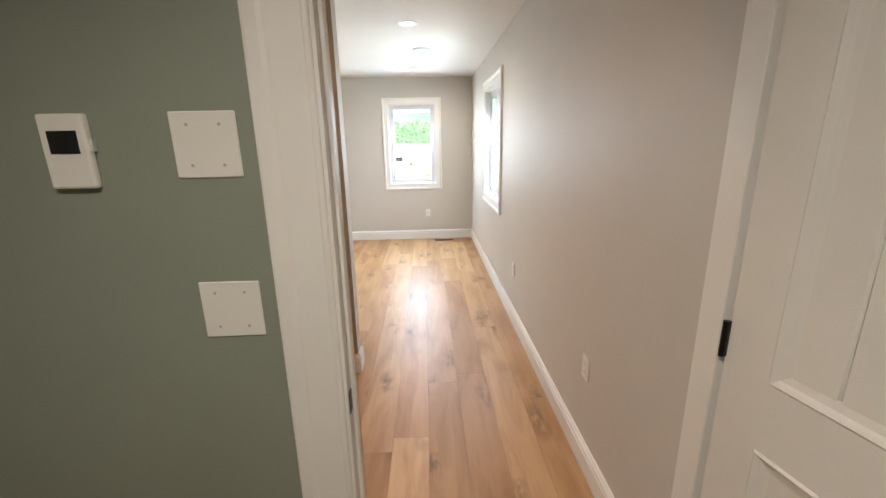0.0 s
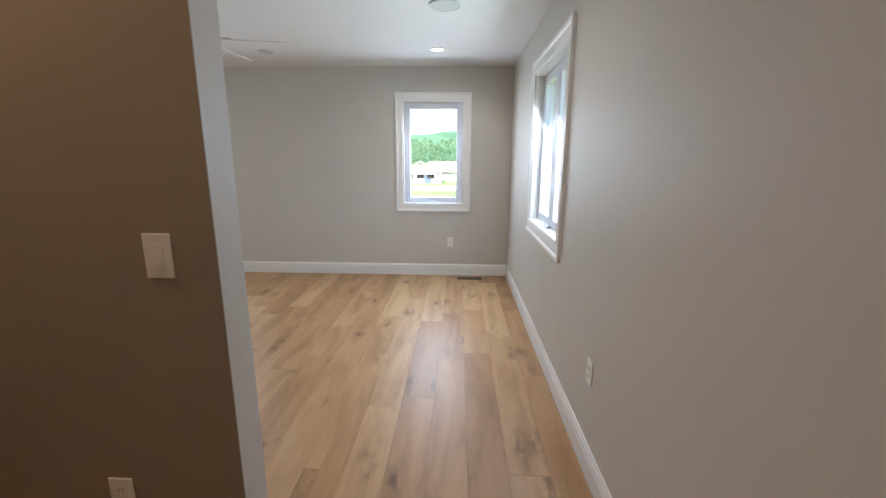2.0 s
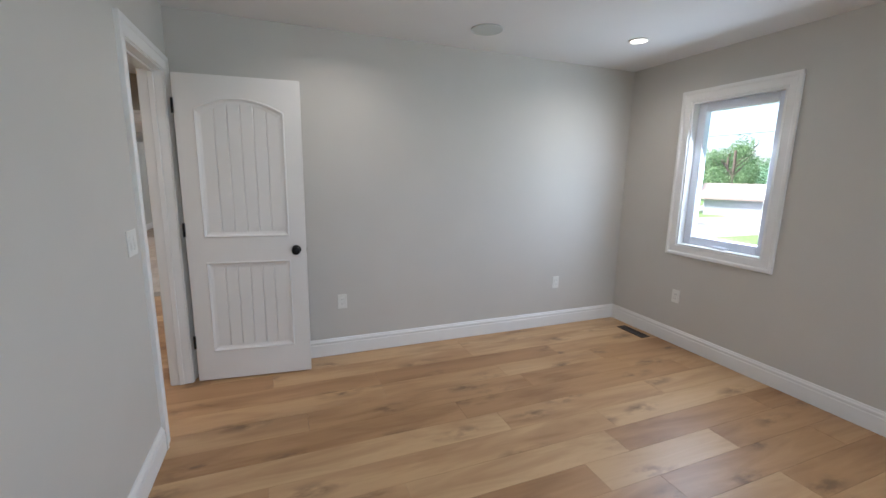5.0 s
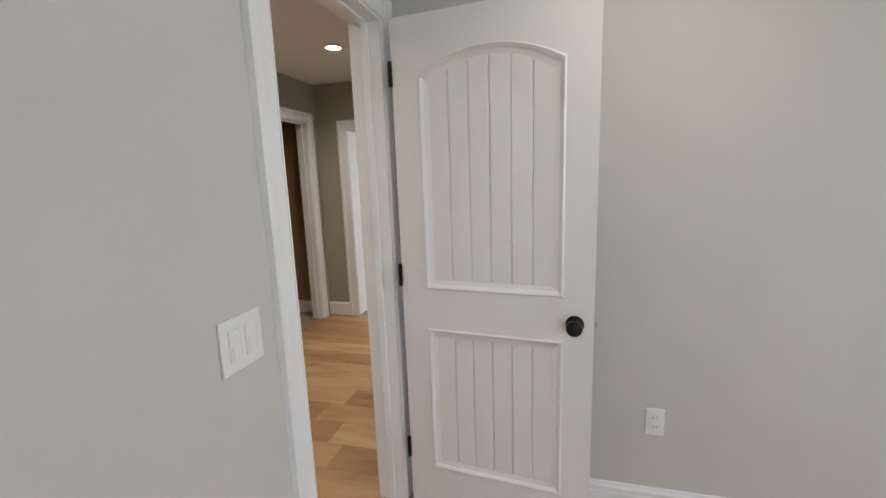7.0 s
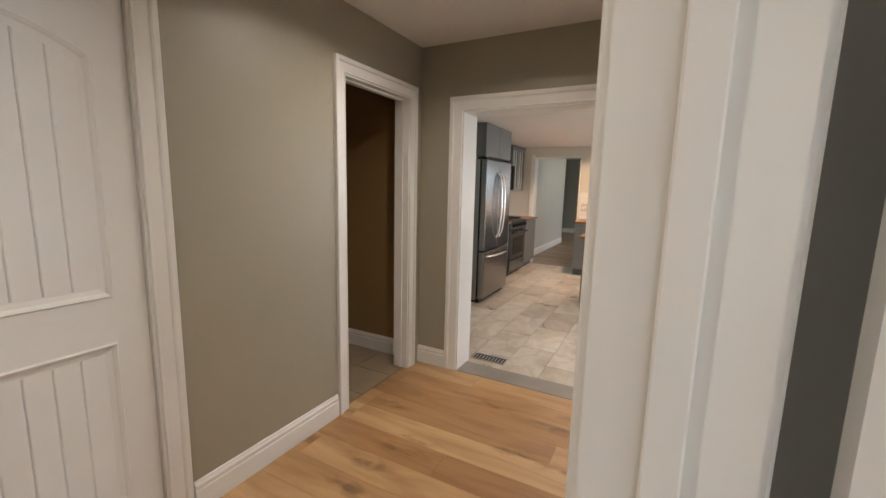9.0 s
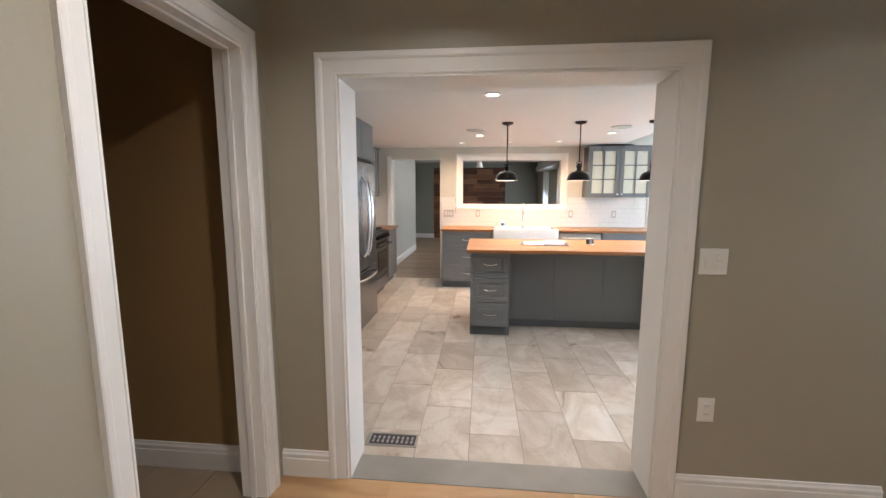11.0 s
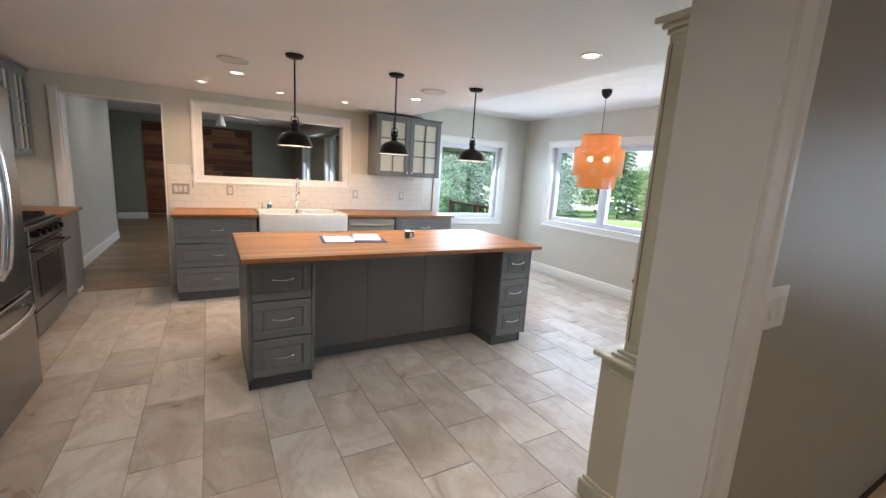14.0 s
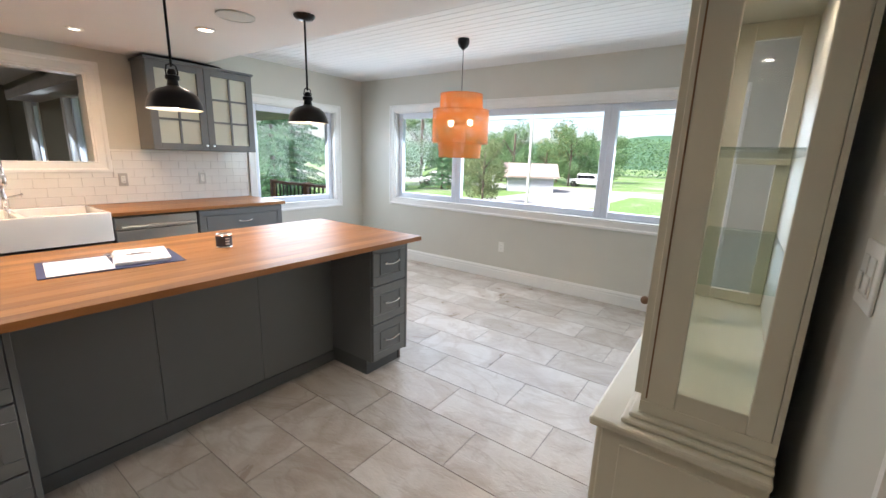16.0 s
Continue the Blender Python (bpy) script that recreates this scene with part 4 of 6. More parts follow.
# ---------------------------------------------------------------- wall cabinet with glass doors
def glass_cabinet(m, w, dp, h, label, doors=2):
    """Wall cabinet: back on y = 0, front towards -y, left-bottom-back corner at the origin."""
    g = thing("wall_cabinet", m, label, "kitchen cabinet", "glazed wall cabinets")
    t = 0.018
    for nm, dims in (("side_panel", (0, t, -dp, 0, 0, h)), ("side_panel", (w - t, w, -dp, 0, 0, h)), ("bottom", (t, w - t, -dp, 0, 0, t)), ("top", (t, w - t, -dp, 0, h - t, h)), ("cornice", (-0.012, w + 0.012, -dp - 0.035, 0, h, h + 0.02))):
        boxpart(nm, dims, M_GREY, g, "", 0.001)
    boxpart("back_panel", (t, w - t, -0.008, 0, t, h - t), M_PAPER, g, "white back panel")
    for k in (1, 2):
        boxpart("shelf", (t, w - t, -dp + 0.03, -0.009, h * k / 3 - 0.009, h * k / 3 + 0.009), M_PAPER, g, "white shelf")
    dw_ = w / doors
    for k in range(doors):
        x0, x1 = k * dw_ + 0.002, (k + 1) * dw_ - 0.002
        dr = new("cabinet_door")
        dr.parent = g
        f = 0.062
        bm = bmesh.new()
        y0, y1 = -dp - 0.020, -dp - 0.001
        for a, b, c, d2 in ((x0, x0 + f, 0.002, h - 0.002), (x1 - f, x1, 0.002, h - 0.002), (x0 + f, x1 - f, 0.002, f), (x0 + f, x1 - f, h - f, h - 0.002)):
            box(bm, a, b, y0, y1, c, d2, 0.002)
        part("door_frame", bm, M_GREY, dr, "grey framed door")
        bm = bmesh.new()
        box(bm, (x0 + x1) / 2 - 0.009, (x0 + x1) / 2 + 0.009, y0 + 0.003, y1 - 0.003, f, h - f, 0.001)
        for j in (1, 2):
            zz = f + (h - 2 * f) * j / 3
            for xa, xb in ((x0 + f, (x0 + x1) / 2 - 0.009), ((x0 + x1) / 2 + 0.009, x1 - f)):
                box(bm, xa, xb, y0 + 0.003, y1 - 0.003, zz - 0.009, zz + 0.009, 0.001)
        part("glazing_grid", bm, M_GREY, dr, "grey glazing bars")
        p = boxpart("pane", (x0 + f, x1 - f, y1 - 0.002, y1, f, h - f), M_FROST, dr, "frosted cream glass pane")
        bm = bmesh.new()
        kx = x1 - 0.03 if k == 0 else x0 + 0.03
        lathe(bm, [(0.005, 0), (0.005, 0.012), (0.013, 0.018), (0.012, 0.026), (0.0, 0.028)], seg=12)
        bm.transform(Matrix.Translation((kx, y0, 0.05)) @ Matrix.Rotation(radians(90), 4, "X"))
        part("knob", bm, M_CHROME, dr, "small chrome knob", True)
    return g


glass_cabinet(pose(SX, 3.635, 1.395, 0, 0, W_), 0.94, 0.30, 0.757, "grey wall cabinet with two glazed six-light doors above the worktop")
# flat black oval between the cabinet top and the ceiling
tr = thing("serving_tray", pose(SX + 0.19, 4.02, 2.1725), "flat black oval on top of the grey wall cabinet", "tray")
bm = bmesh.new()
lathe(bm, [(0.0, 0.0), (0.20, 0.0), (0.235, 0.018), (0.24, 0.018), (0.205, -0.0005), (0.0, -0.0004)], seg=36)
bmesh.ops.scale(bm, vec=(0.62, 1.35, 1.0), verts=bm.verts)
part("oval_body", bm, M_BLACK, tr, "", True)


# ---------------------------------------------------------------- pendants
def pendant(x, y, zc, label):
    g = thing("pendant_lamp", pose(x, y, zc), label, "pendant lamp", "black island pendants")
    bm = bmesh.new()
    lathe(bm, [(0.0, 0), (0.062, 0), (0.062, -0.008), (0.05, -0.022), (0.012, -0.03), (0.0, -0.03)], seg=28)
    part("canopy", bm, M_BLACK, g, "black ceiling canopy", True)
    bm = bmesh.new()
    cyl(bm, (0, 0, -0.42), 0.006, 0.006, 0.395, "z", 10)
    part("stem", bm, M_BLACK, g, "", True)
    bm = bmesh.new()
    tube(bm, [(0, -0.022, -0.475), (0, -0.026, -0.44), (0, -0.02, -0.415), (0, 0, -0.405), (0, 0.02, -0.415), (0, 0.026, -0.44), (0, 0.022, -0.475)], 0.0035, 8)
    part("yoke", bm, M_BLACK, g, "black wire yoke", True)
    bm = bmesh.new()
    lathe(bm, [(0.0, -0.43), (0.012, -0.43), (0.018, -0.44), (0.018, -0.455), (0.03, -0.46), (0.03, -0.475), (0.022, -0.48), (0.026, -0.505)], seg=24)
    part("socket_cap", bm, M_BLACK, g, "", True)
    bm = bmesh.new()
    outer = [(0.022, -0.50), (0.034, -0.51), (0.075, -0.525), (0.10, -0.547), (0.115, -0.58), (0.12, -0.605), (0.122, -0.61)]
    inner = [(r - 0.003, z - 0.002) for r, z in reversed(outer)]
    lathe(bm, outer + inner, seg=36)
    part("shade", bm, M_BLACK, g, "black dome shade", True)
    bm = bmesh.new()
    lathe(bm, [(r - 0.005, z - 0.003) for r, z in outer], seg=36)
    part("reflector", bm, M_WHITE, g, "white inner face of the shade", True)
    bm = bmesh.new()
    bmesh.ops.create_uvsphere(bm, u_segments=16, v_segments=10, radius=0.036, matrix=Matrix.Translation((0, 0, -0.572)))
    part("bulb", bm, M_BULB, g, "glowing bulb", True)
    area("pendant_light", pose(x, y, zc - 0.612), 0.09, 0.09, 3, WARM, "DISK", 150)


for y in (2.285, 3.048, 3.797):
    pendant(-9.185, y, CK, "black metal dome pendant lamp, lit, above the island")


# ---------------------------------------------------------------- appliances on the south wall
fr = thing("refrigerator", pose(-8.765, 0.36, 0), "stainless french-door refrigerator with curved bar handles and bottom freezer", "refrigerator")
boxpart("body", (-0.435, 0.435, -0.38, 0.37, 0.03, 1.765), M_STEEL, fr, "grey steel cabinet", 0.004)
for x0, x1 in ((-0.435, -0.003), (0.003, 0.435)):
    boxpart("door", (x0, x1, 0.385, 0.46, 0.66, 1.77), M_STEEL, fr, "brushed stainless door", 0.014, 3)
boxpart("freezer_drawer", (-0.435, 0.435, 0.385, 0.46, 0.06, 0.645), M_STEEL, fr, "brushed stainless freezer drawer", 0.014, 3)
for x in (-0.05, 0.05):
    bm = bmesh.new()
    tube(bm, [(x, 0.462 + 0.062 * math.sin(math.pi * min(1, max(0, i / 14))) ** 0.45, 0.80 + 0.82 * i / 14) for i in range(15)], 0.014, 12)
    part("handle", bm, M_CHROME, fr, "polished curved handle", True)
bm = bmesh.new()
tube(bm, [(-0.36 + 0.72 * i / 12, 0.462 + 0.06 * math.sin(math.pi * i / 12) ** 0.45, 0.585) for i in range(13)], 0.013, 12)
part("handle", bm, M_CHROME, fr, "polished freezer handle", True)
for x in (-0.38, 0.38):
    boxpart("hinge_cover", (x - 0.04, x + 0.04, 0.33, 0.44, 1.77, 1.79), M_BLACK, fr, "black hinge cover", 0.004)
boxpart("kick_grille", (-0.42, 0.42, 0.3, 0.40, 0.0, 0.055), M_BLACK, fr)
tc = thing("wall_cabinet", pose(-8.765, 0.30, 1.80), "grey two-door cabinet above the refrigerator", "kitchen cabinet")
boxpart("body", (-0.44, 0.44, -0.34, 0.48, 0.0, 0.385), M_GREY, tc)
for x0, x1 in ((-0.438, -0.002), (0.002, 0.438)):
    boxpart("door", (x0, x1, 0.482, 0.50, 0.003, 0.383), M_GREY, tc, "", 0.002)

st = thing("range", pose(-10.34, 0.28, 0), "stainless gas range with black knobs and oven window", "stove")
boxpart("body", (-0.38, 0.38, -0.33, 0.29, 0.08, 0.90), M_STEEL, st, "", 0.002)
boxpart("control_panel", (-0.38, 0.38, 0.291, 0.335, 0.77, 0.905), M_STEEL, st, "", 0.006)
boxpart("oven_door", (-0.378, 0.378, 0.291, 0.33, 0.28, 0.76), M_STEEL, st, "", 0.006)
boxpart("oven_window", (-0.26, 0.26, 0.329, 0.334, 0.36, 0.64), M_DARKGLASS, st, "black oven glass", 0.002)
boxpart("drawer", (-0.378, 0.378, 0.291, 0.325, 0.09, 0.27), M_STEEL, st, "", 0.006)
boxpart("cooktop", (-0.38, 0.38, -0.33, 0.30, 0.906, 0.918), M_BLACK, st, "black cooktop", 0.003)
boxpart("plinth", (-0.36, 0.36, -0.3, 0.25, 0.0, 0.08), M_BLACK, st)
bm = bmesh.new()
tube(bm, [(-0.33, 0.385, 0.72), (0, 0.39, 0.72), (0.33, 0.385, 0.72)], 0.012, 12)
for x in (-0.31, 0.31):
    cyl(bm, (x, 0.329, 0.72), 0.009, 0.009, 0.055, "y", 10)
part("oven_handle", bm, M_STEEL, st, "", True)
for i in range(5):
    bm = bmesh.new()
    cyl(bm, (-0.28 + 0.14 * i, 0.335, 0.84), 0.026, 0.021, 0.035, "y", 18)
    part("knob", bm, M_BLACK, st, "black control knob", True)
for gx in (-0.24, 0.0, 0.24):
    bm = bmesh.new()
    for dx in (-0.1, 0, 0.1):
        box(bm, gx + dx - 0.006, gx + dx + 0.006, -0.27, 0.24, 0.932, 0.944, 0.001)
    for dy in (-0.265, -0.02, 0.235):
        box(bm, gx - 0.106, gx + 0.106, dy - 0.006, dy + 0.006, 0.918, 0.938, 0.001)
    part("grate", bm, M_BLACK, st, "black cast-iron grate")
for x0, x1, lb in ((-9.95, -9.25, "beside the refrigerator"), (-11.48, -10.73, "in the corner")):
    xc, hw = (x0 + x1) / 2, (x1 - x0) / 2
    g = thing("base_cabinet", pose(xc, 0.26, 0), "grey base cabinet " + lb, "kitchen cabinet")
    boxpart("body", (-hw, hw, -0.31, 0.29, 0.10, 0.867), M_GREY, g)
    boxpart("toe_kick", (-hw, hw, -0.30, 0.24, 0, 0.099), M_GREYD, g)
    boxpart("door", (-hw + 0.002, hw - 0.002, 0.291, 0.31, 0.105, 0.862), M_GREY, g, "", 0.003)
    g = thing("stove_worktop", pose(xc, 0.27, 0.880), "oiled wooden worktop on the grey cabinet " + lb, "worktop", "stove worktops")
    boxpart("slab", (-hw, hw, -0.32, 0.335, 0, 0.028), M_BUTCHER, g, "", 0.001)
mw = thing("microwave", pose(-10.34, 0.13, 1.40), "stainless over-range microwave with a dark door", "microwave")
boxpart("body", (-0.38, 0.38, -0.17, 0.20, 0, 0.42), M_STEEL, mw, "", 0.003)
boxpart("door", (-0.378, 0.22, 0.201, 0.225, 0.01, 0.41), M_DARKGLASS, mw, "black glass door", 0.003)
boxpart("control_panel", (0.225, 0.378, 0.201, 0.222, 0.01, 0.41), M_STEEL, mw, "", 0.003)
glass_cabinet(pose(-10.75, -0.04, 1.395, 0, 0, 180), 0.70, 0.32, 0.765, "grey glazed wall cabinet beside the microwave in the corner")
area("microwave_lamp", pose(-10.34, 0.15, 1.395), 0.3, 0.1, 2.5, WARM)


# ---------------------------------------------------------------- hutch
hu = thing("hutch", pose(-6.97, 3.85, 0), "cream painted glazed hutch with worn edges beside the opening", "display cabinet")
HX0, HX1, HL = -0.175, 0.195, 0.62
lower = new("lower_cabinet")
lower.parent = hu
boxpart("carcass", (HX0, HX1, -HL, HL, 0.09, 0.70), M_HUTCH, lower, "", 0.004)
boxpart("plinth", (HX0 - 0.025, HX1, -HL - 0.025, HL + 0.025, 0.0, 0.085), M_HUTCH, lower, "cream stepped plinth", 0.012, 3)
boxpart("plinth_moulding", (HX0 - 0.012, HX1, -HL - 0.012, HL + 0.012, 0.085, 0.105), M_HUTCH, lower, "", 0.006, 2)
boxpart("ledge", (HX0 - 0.03, HX1, -HL - 0.03, HL + 0.03, 0.701, 0.727), M_HUTCH, lower, "cream ledge with a rounded worn edge", 0.008, 2)
boxpart("end_panel", (HX0 + 0.05, HX1 - 0.03, -HL - 0.006, -HL + 0.001, 0.13, 0.66), M_HUTCH, lower, "", 0.003)
for k in range(3):
    y0 = -HL + 0.02 + k * (2 * HL - 0.04) / 3
    y1 = y0 + (2 * HL - 0.04) / 3 - 0.006
    boxpart("door", (HX0 - 0.018, HX0 - 0.001, y0, y1, 0.12, 0.68), M_HUTCH, lower, "", 0.004)
upper = new("upper_cabinet")
upper.parent = hu
UX0, UL = -0.095, 0.59
boxpart("base_moulding", (UX0 - 0.035, HX1, -UL - 0.035, UL + 0.035, 0.7275, 0.742), M_HUTCH, upper, "cream stepped moulding", 0.005, 2)
boxpart("base_moulding", (UX0 - 0.02, HX1, -UL - 0.02, UL + 0.02, 0.7425, 0.757), M_HUTCH, upper, "", 0.005, 2)
boxpart("floor_board", (UX0, HX1, -UL, UL, 0.7575, 0.79), M_HUTCH, upper)
boxpart("top_board", (UX0, HX1, -UL, UL, 1.99, 2.01), M_HUTCH, upper)
boxpart("back_panel", (HX1 - 0.012, HX1, -UL + 0.001, UL - 0.001, 0.79, 1.99), M_HUTCH, upper)
for e in (-1, 1):
    ya, yb = (e * UL, e * (UL - 0.022))
    bm = bmesh.new()
    box(bm, UX0, UX0 + 0.080, ya, yb, 0.79, 1.99, 0.002)
    box(bm, HX1 - 0.062, HX1 - 0.013, ya, yb, 0.79, 1.99, 0.002)
    box(bm, UX0 + 0.080, HX1 - 0.062, ya, yb, 0.79, 0.84, 0.002)
    box(bm, UX0 + 0.080, HX1 - 0.062, ya, yb, 1.92, 1.99, 0.002)
    part("end_frame", bm, M_HUTCH, upper, "cream end frame with a glazed opening")
    boxpart("pane", (UX0 + 0.080, HX1 - 0.062, e * (UL - 0.013), e * (UL - 0.010), 0.84, 1.92), M_GLASS, upper, "clear glass pane")
    boxpart("bead", (UX0 + 0.012, UX0 + 0.016, ya - e * 0.0, ya + e * 0.0012, 0.80, 1.98), M_WORN, upper, "worn wood line")
for z in (1.125, 1.44):
    boxpart("glass_shelf", (UX0 + 0.03, HX1 - 0.014, -UL + 0.024, UL - 0.024, z, z + 0.006), M_SHELFGLASS, upper, "green-edged glass shelf")
for z in (1.10, 1.415):
    for e in (1,):
        boxpart("shelf_support", (UX0 + 0.09, HX1 - 0.014, e * (UL - 0.024), e * (UL - 0.045), z, z + 0.024), M_HUTCH, upper, "", 0.002)
for k in range(3):
    y0 = -UL + 0.024 + k * (2 * UL - 0.048) / 3
    y1 = y0 + (2 * UL - 0.048) / 3 - 0.003
    dr = new("glazed_door")
    dr.parent = upper
    bm = bmesh.new()
    for a, b, c, d2 in ((y0, y0 + 0.045, 0.795, 1.985), (y1 - 0.045, y1, 0.795, 1.985), (y0 + 0.045, y1 - 0.045, 0.795, 0.85)):
        box(bm, UX0 - 0.02, UX0 - 0.001, a, b, c, d2, 0.002)
    n = 10
    ya, yb = y0 + 0.045, y1 - 0.045
    for i in range(n):
        u0, u1 = i / n, (i + 1) / n
        zz = min(1.93 - 0.12 * (2 * u - 1) ** 2 for u in (u0, u1))
        box(bm, UX0 - 0.02, UX0 - 0.001, ya + (yb - ya) * u0, ya + (yb - ya) * u1, zz, 1.985)
    part("door_frame", bm, M_HUTCH, dr, "cream arched door frame")
    boxpart("pane", (UX0 - 0.012, UX0 - 0.009, y0 + 0.045, y1 - 0.045, 0.85, 1.92), M_GLASS, dr, "clear glass pane")
    bm = bmesh.new()
    bmesh.ops.create_uvsphere(bm, u_segments=12, v_segments=8, radius=0.011, matrix=Matrix.Translation((UX0 - 0.03, y0 + 0.022, 1.05)))
    cyl(bm, (UX0 - 0.03, y0 + 0.022, 1.05), 0.004, 0.004, 0.012, "x", 8)
    part("knob", bm, M_WORN, dr, "small dark knob", True)
for i, (o, z0, z1) in enumerate(((0.01, 2.0101, 2.03), (0.025, 2.0301, 2.05), (0.045, 2.0501, 2.075))):
    boxpart("cornice", (UX0 - o, HX1, -UL - o, UL + o, z0, z1), M_HUTCH, upper, "cream stepped cornice", 0.006, 2)
boxpart("lamp_socket", (UX0 + 0.04, UX0 + 0.10, -UL + 0.08, -UL + 0.15, 1.94, 1.989), M_BLACK, upper, "small dark lamp fitting", 0.008)
area("hutch_puck_light", pose(-6.93, 3.40, 1.93), 0.05, 0.05, 0.9, WARM, "DISK")
area("hutch_puck_light", pose(-6.93, 3.95, 1.93), 0.05, 0.05, 0.8, WARM, "DISK")
boxpart("wood_rail", (UX0 + 0.001, UX0 + 0.018, -UL + 0.03, UL - 0.03, 1.955, 1.985), M_WORN, upper, "bare brown wood rail")


# ---------------------------------------------------------------- woven lamp
M_RATTAN, nt, nn, ll, b = nodes_of("orange_bamboo")
b.inputs["Base Color"].default_value = (0.55, 0.20, 0.045, 1)
b.inputs["Roughness"].default_value = 0.5
tl = nn.new("ShaderNodeBsdfTranslucent")
tl.inputs[0].default_value = (0.70, 0.27, 0.06, 1)
mx = nn.new("ShaderNodeMixShader")
mx.inputs[0].default_value = 0.45
ll.new(b.outputs[0], mx.inputs[1])
ll.new(tl.outputs[0], mx.inputs[2])
ll.new(mx.outputs[0], nn["Material Output"].inputs["Surface"])
ol = thing("woven_pendant_lamp", pose(-9.07, 5.32, 2.404), "orange woven bamboo pendant lamp in three tiers with lit bulbs", "pendant lamp")
bm = bmesh.new()
lathe(bm, [(0.0, 0), (0.05, 0), (0.052, -0.03), (0.04, -0.06), (0.012, -0.085), (0.0, -0.085)], seg=24)
part("canopy", bm, M_BLACK, ol, "black ceiling cup", True)
bm = bmesh.new()
tube(bm, [(0, 0, -0.08), (0, 0, -0.66)], 0.003, 8)
part("cord", bm, M_BLACK, ol, "thin dark cord", True)
boxpart("lamp_holder", (-0.07, 0.07, -0.012, 0.012, -0.71, -0.68), M_WORN, ol, "", 0.004)


def lattice(r0, z0, r1, z1, n, sw):
    """Crossing strips wound round a tier."""
    bm = bmesh.new()
    turns = (z0 - z1) / (2 * math.pi * r0) * 1.0
    for dirn in (-1, 1):
        for i in range(n):
            a0 = 2 * math.pi * i / n
            steps = 8
            prev = None
            for s in range(steps + 1):
                u = s / steps
                a = a0 + dirn * u * turns * 2 * math.pi
                r = r0 + (r1 - r0) * u + dirn * 0.0012
                z = z0 + (z1 - z0) * u
                da = sw / 2 / r
                cur = [bm.verts.new((r * math.cos(a + q), r * math.sin(a + q), z)) for q in (-da, da)]
                if prev:
                    bm.faces.new((prev[0], prev[1], cur[1], cur[0]))
                prev = cur
    return bm


for r0, z0, r1, z1, n in ((0.186, -0.455, 0.192, -0.585, 44), (0.250, -0.585, 0.250, -0.87, 60), (0.198, -0.87, 0.186, -0.995, 46)):
    part("shade_tier", lattice(r0, z0, r1, z1, n, 0.0118), M_RATTAN, ol, "orange woven bamboo tier")
for r0, r1, z in ((0.186, 0.05, -0.455), (0.192, 0.250, -0.585), (0.198, 0.250, -0.87)):
    bm = bmesh.new()
    for i in range(46):
        a = 2 * math.pi * i / 46
        for s in (-0.05, 0.05):
            a2 = a + s
            vs = [bm.verts.new((r * math.cos(q + o), r * math.sin(q + o), z + (0.001 if s > 0 else 0))) for r, q, o in ((r0, a, -0.02), (r0, a, 0.02), (r1, a2, 0.02), (r1, a2, -0.02))]
            bm.faces.new(vs)
    part("shade_web", bm, M_RATTAN, ol)
for r, z in ((0.187, -0.455), (0.251, -0.587), (0.251, -0.868), (0.187, -0.995)):
    bm = bmesh.new()
    tube(bm, [(r * math.cos(2 * math.pi * i / 40), r * math.sin(2 * math.pi * i / 40), z) for i in range(41)], 0.004, 6)
    part("hoop", bm, M_RATTAN, ol)
for dx in (-0.1, 0.1):
    bm = bmesh.new()
    bmesh.ops.create_uvsphere(bm, u_segments=16, v_segments=10, radius=0.028, matrix=Matrix.Translation((dx, 0, -0.695)))
    part("bulb", bm, M_BULB, ol, "glowing warm bulb", True)
pl = new("woven_lamp_light", bpy.data.lights.new("woven_lamp_light", "POINT"))
pl.data.energy, pl.data.color, pl.data.shadow_soft_size = 1.1, (1, 0.72, 0.42), 0.05
pl.location = (-9.07, 5.32, 1.76)


# ---------------------------------------------------------------- things on the island
fo = thing("document_folder", pose(-9.12, 2.705, 0.909, 0, 0, -8), "open navy folder on the wooden island top", "folder")
boxpart("cover", (-0.155, 0.155, -0.245, 0.245, 0, 0.003), M_FOLDER, fo, "navy cover", 0.001)
pa = thing("printed_brochure", pose(-9.12, 2.59, 0.913, 0, 0, -8), "white printed sheets lying in the navy folder", "paper")
boxpart("folded_paper", (-0.135, 0.135, -0.105, 0.105, 0, 0.003), M_PAPER, pa, "", 0.0005)
for i in range(7):
    boxpart("text_line", (-0.10 + i * 0.03, -0.094 + i * 0.03, -0.08, 0.05 + 0.01 * (i % 3), 0.003, 0.0034), M_SPEAKER, pa)
pa = thing("brochure_stack", pose(-9.13, 2.81, 0.913, 0, 0, -14), "thick stack of white brochures with a dark line drawing", "paper")
for i in range(3):
    boxpart("brochure", (-0.14, 0.14, -0.10 + 0.004 * i, 0.10 + 0.004 * i, i * 0.0045, i * 0.0045 + 0.004), M_PAPER, pa, "", 0.001)
boxpart("drawing", (-0.02, 0.0, -0.05, 0.045, 0.0132, 0.0136), M_INK, pa, "dark skyline drawing")
boxpart("drawing", (-0.035, -0.02, -0.03, 0.02, 0.0132, 0.0136), M_INK, pa)
ke = thing("keys", pose(-9.20, 2.71, 0.913), "small bunch of keys on the papers", "keys")
bm = bmesh.new()
tube(bm, [(0.014 * math.cos(a), 0.014 * math.sin(a), 0.018) for a in [2 * math.pi * i / 16 for i in range(17)]], 0.0015, 6)
part("ring", bm, M_CHROME, ke, "", True)
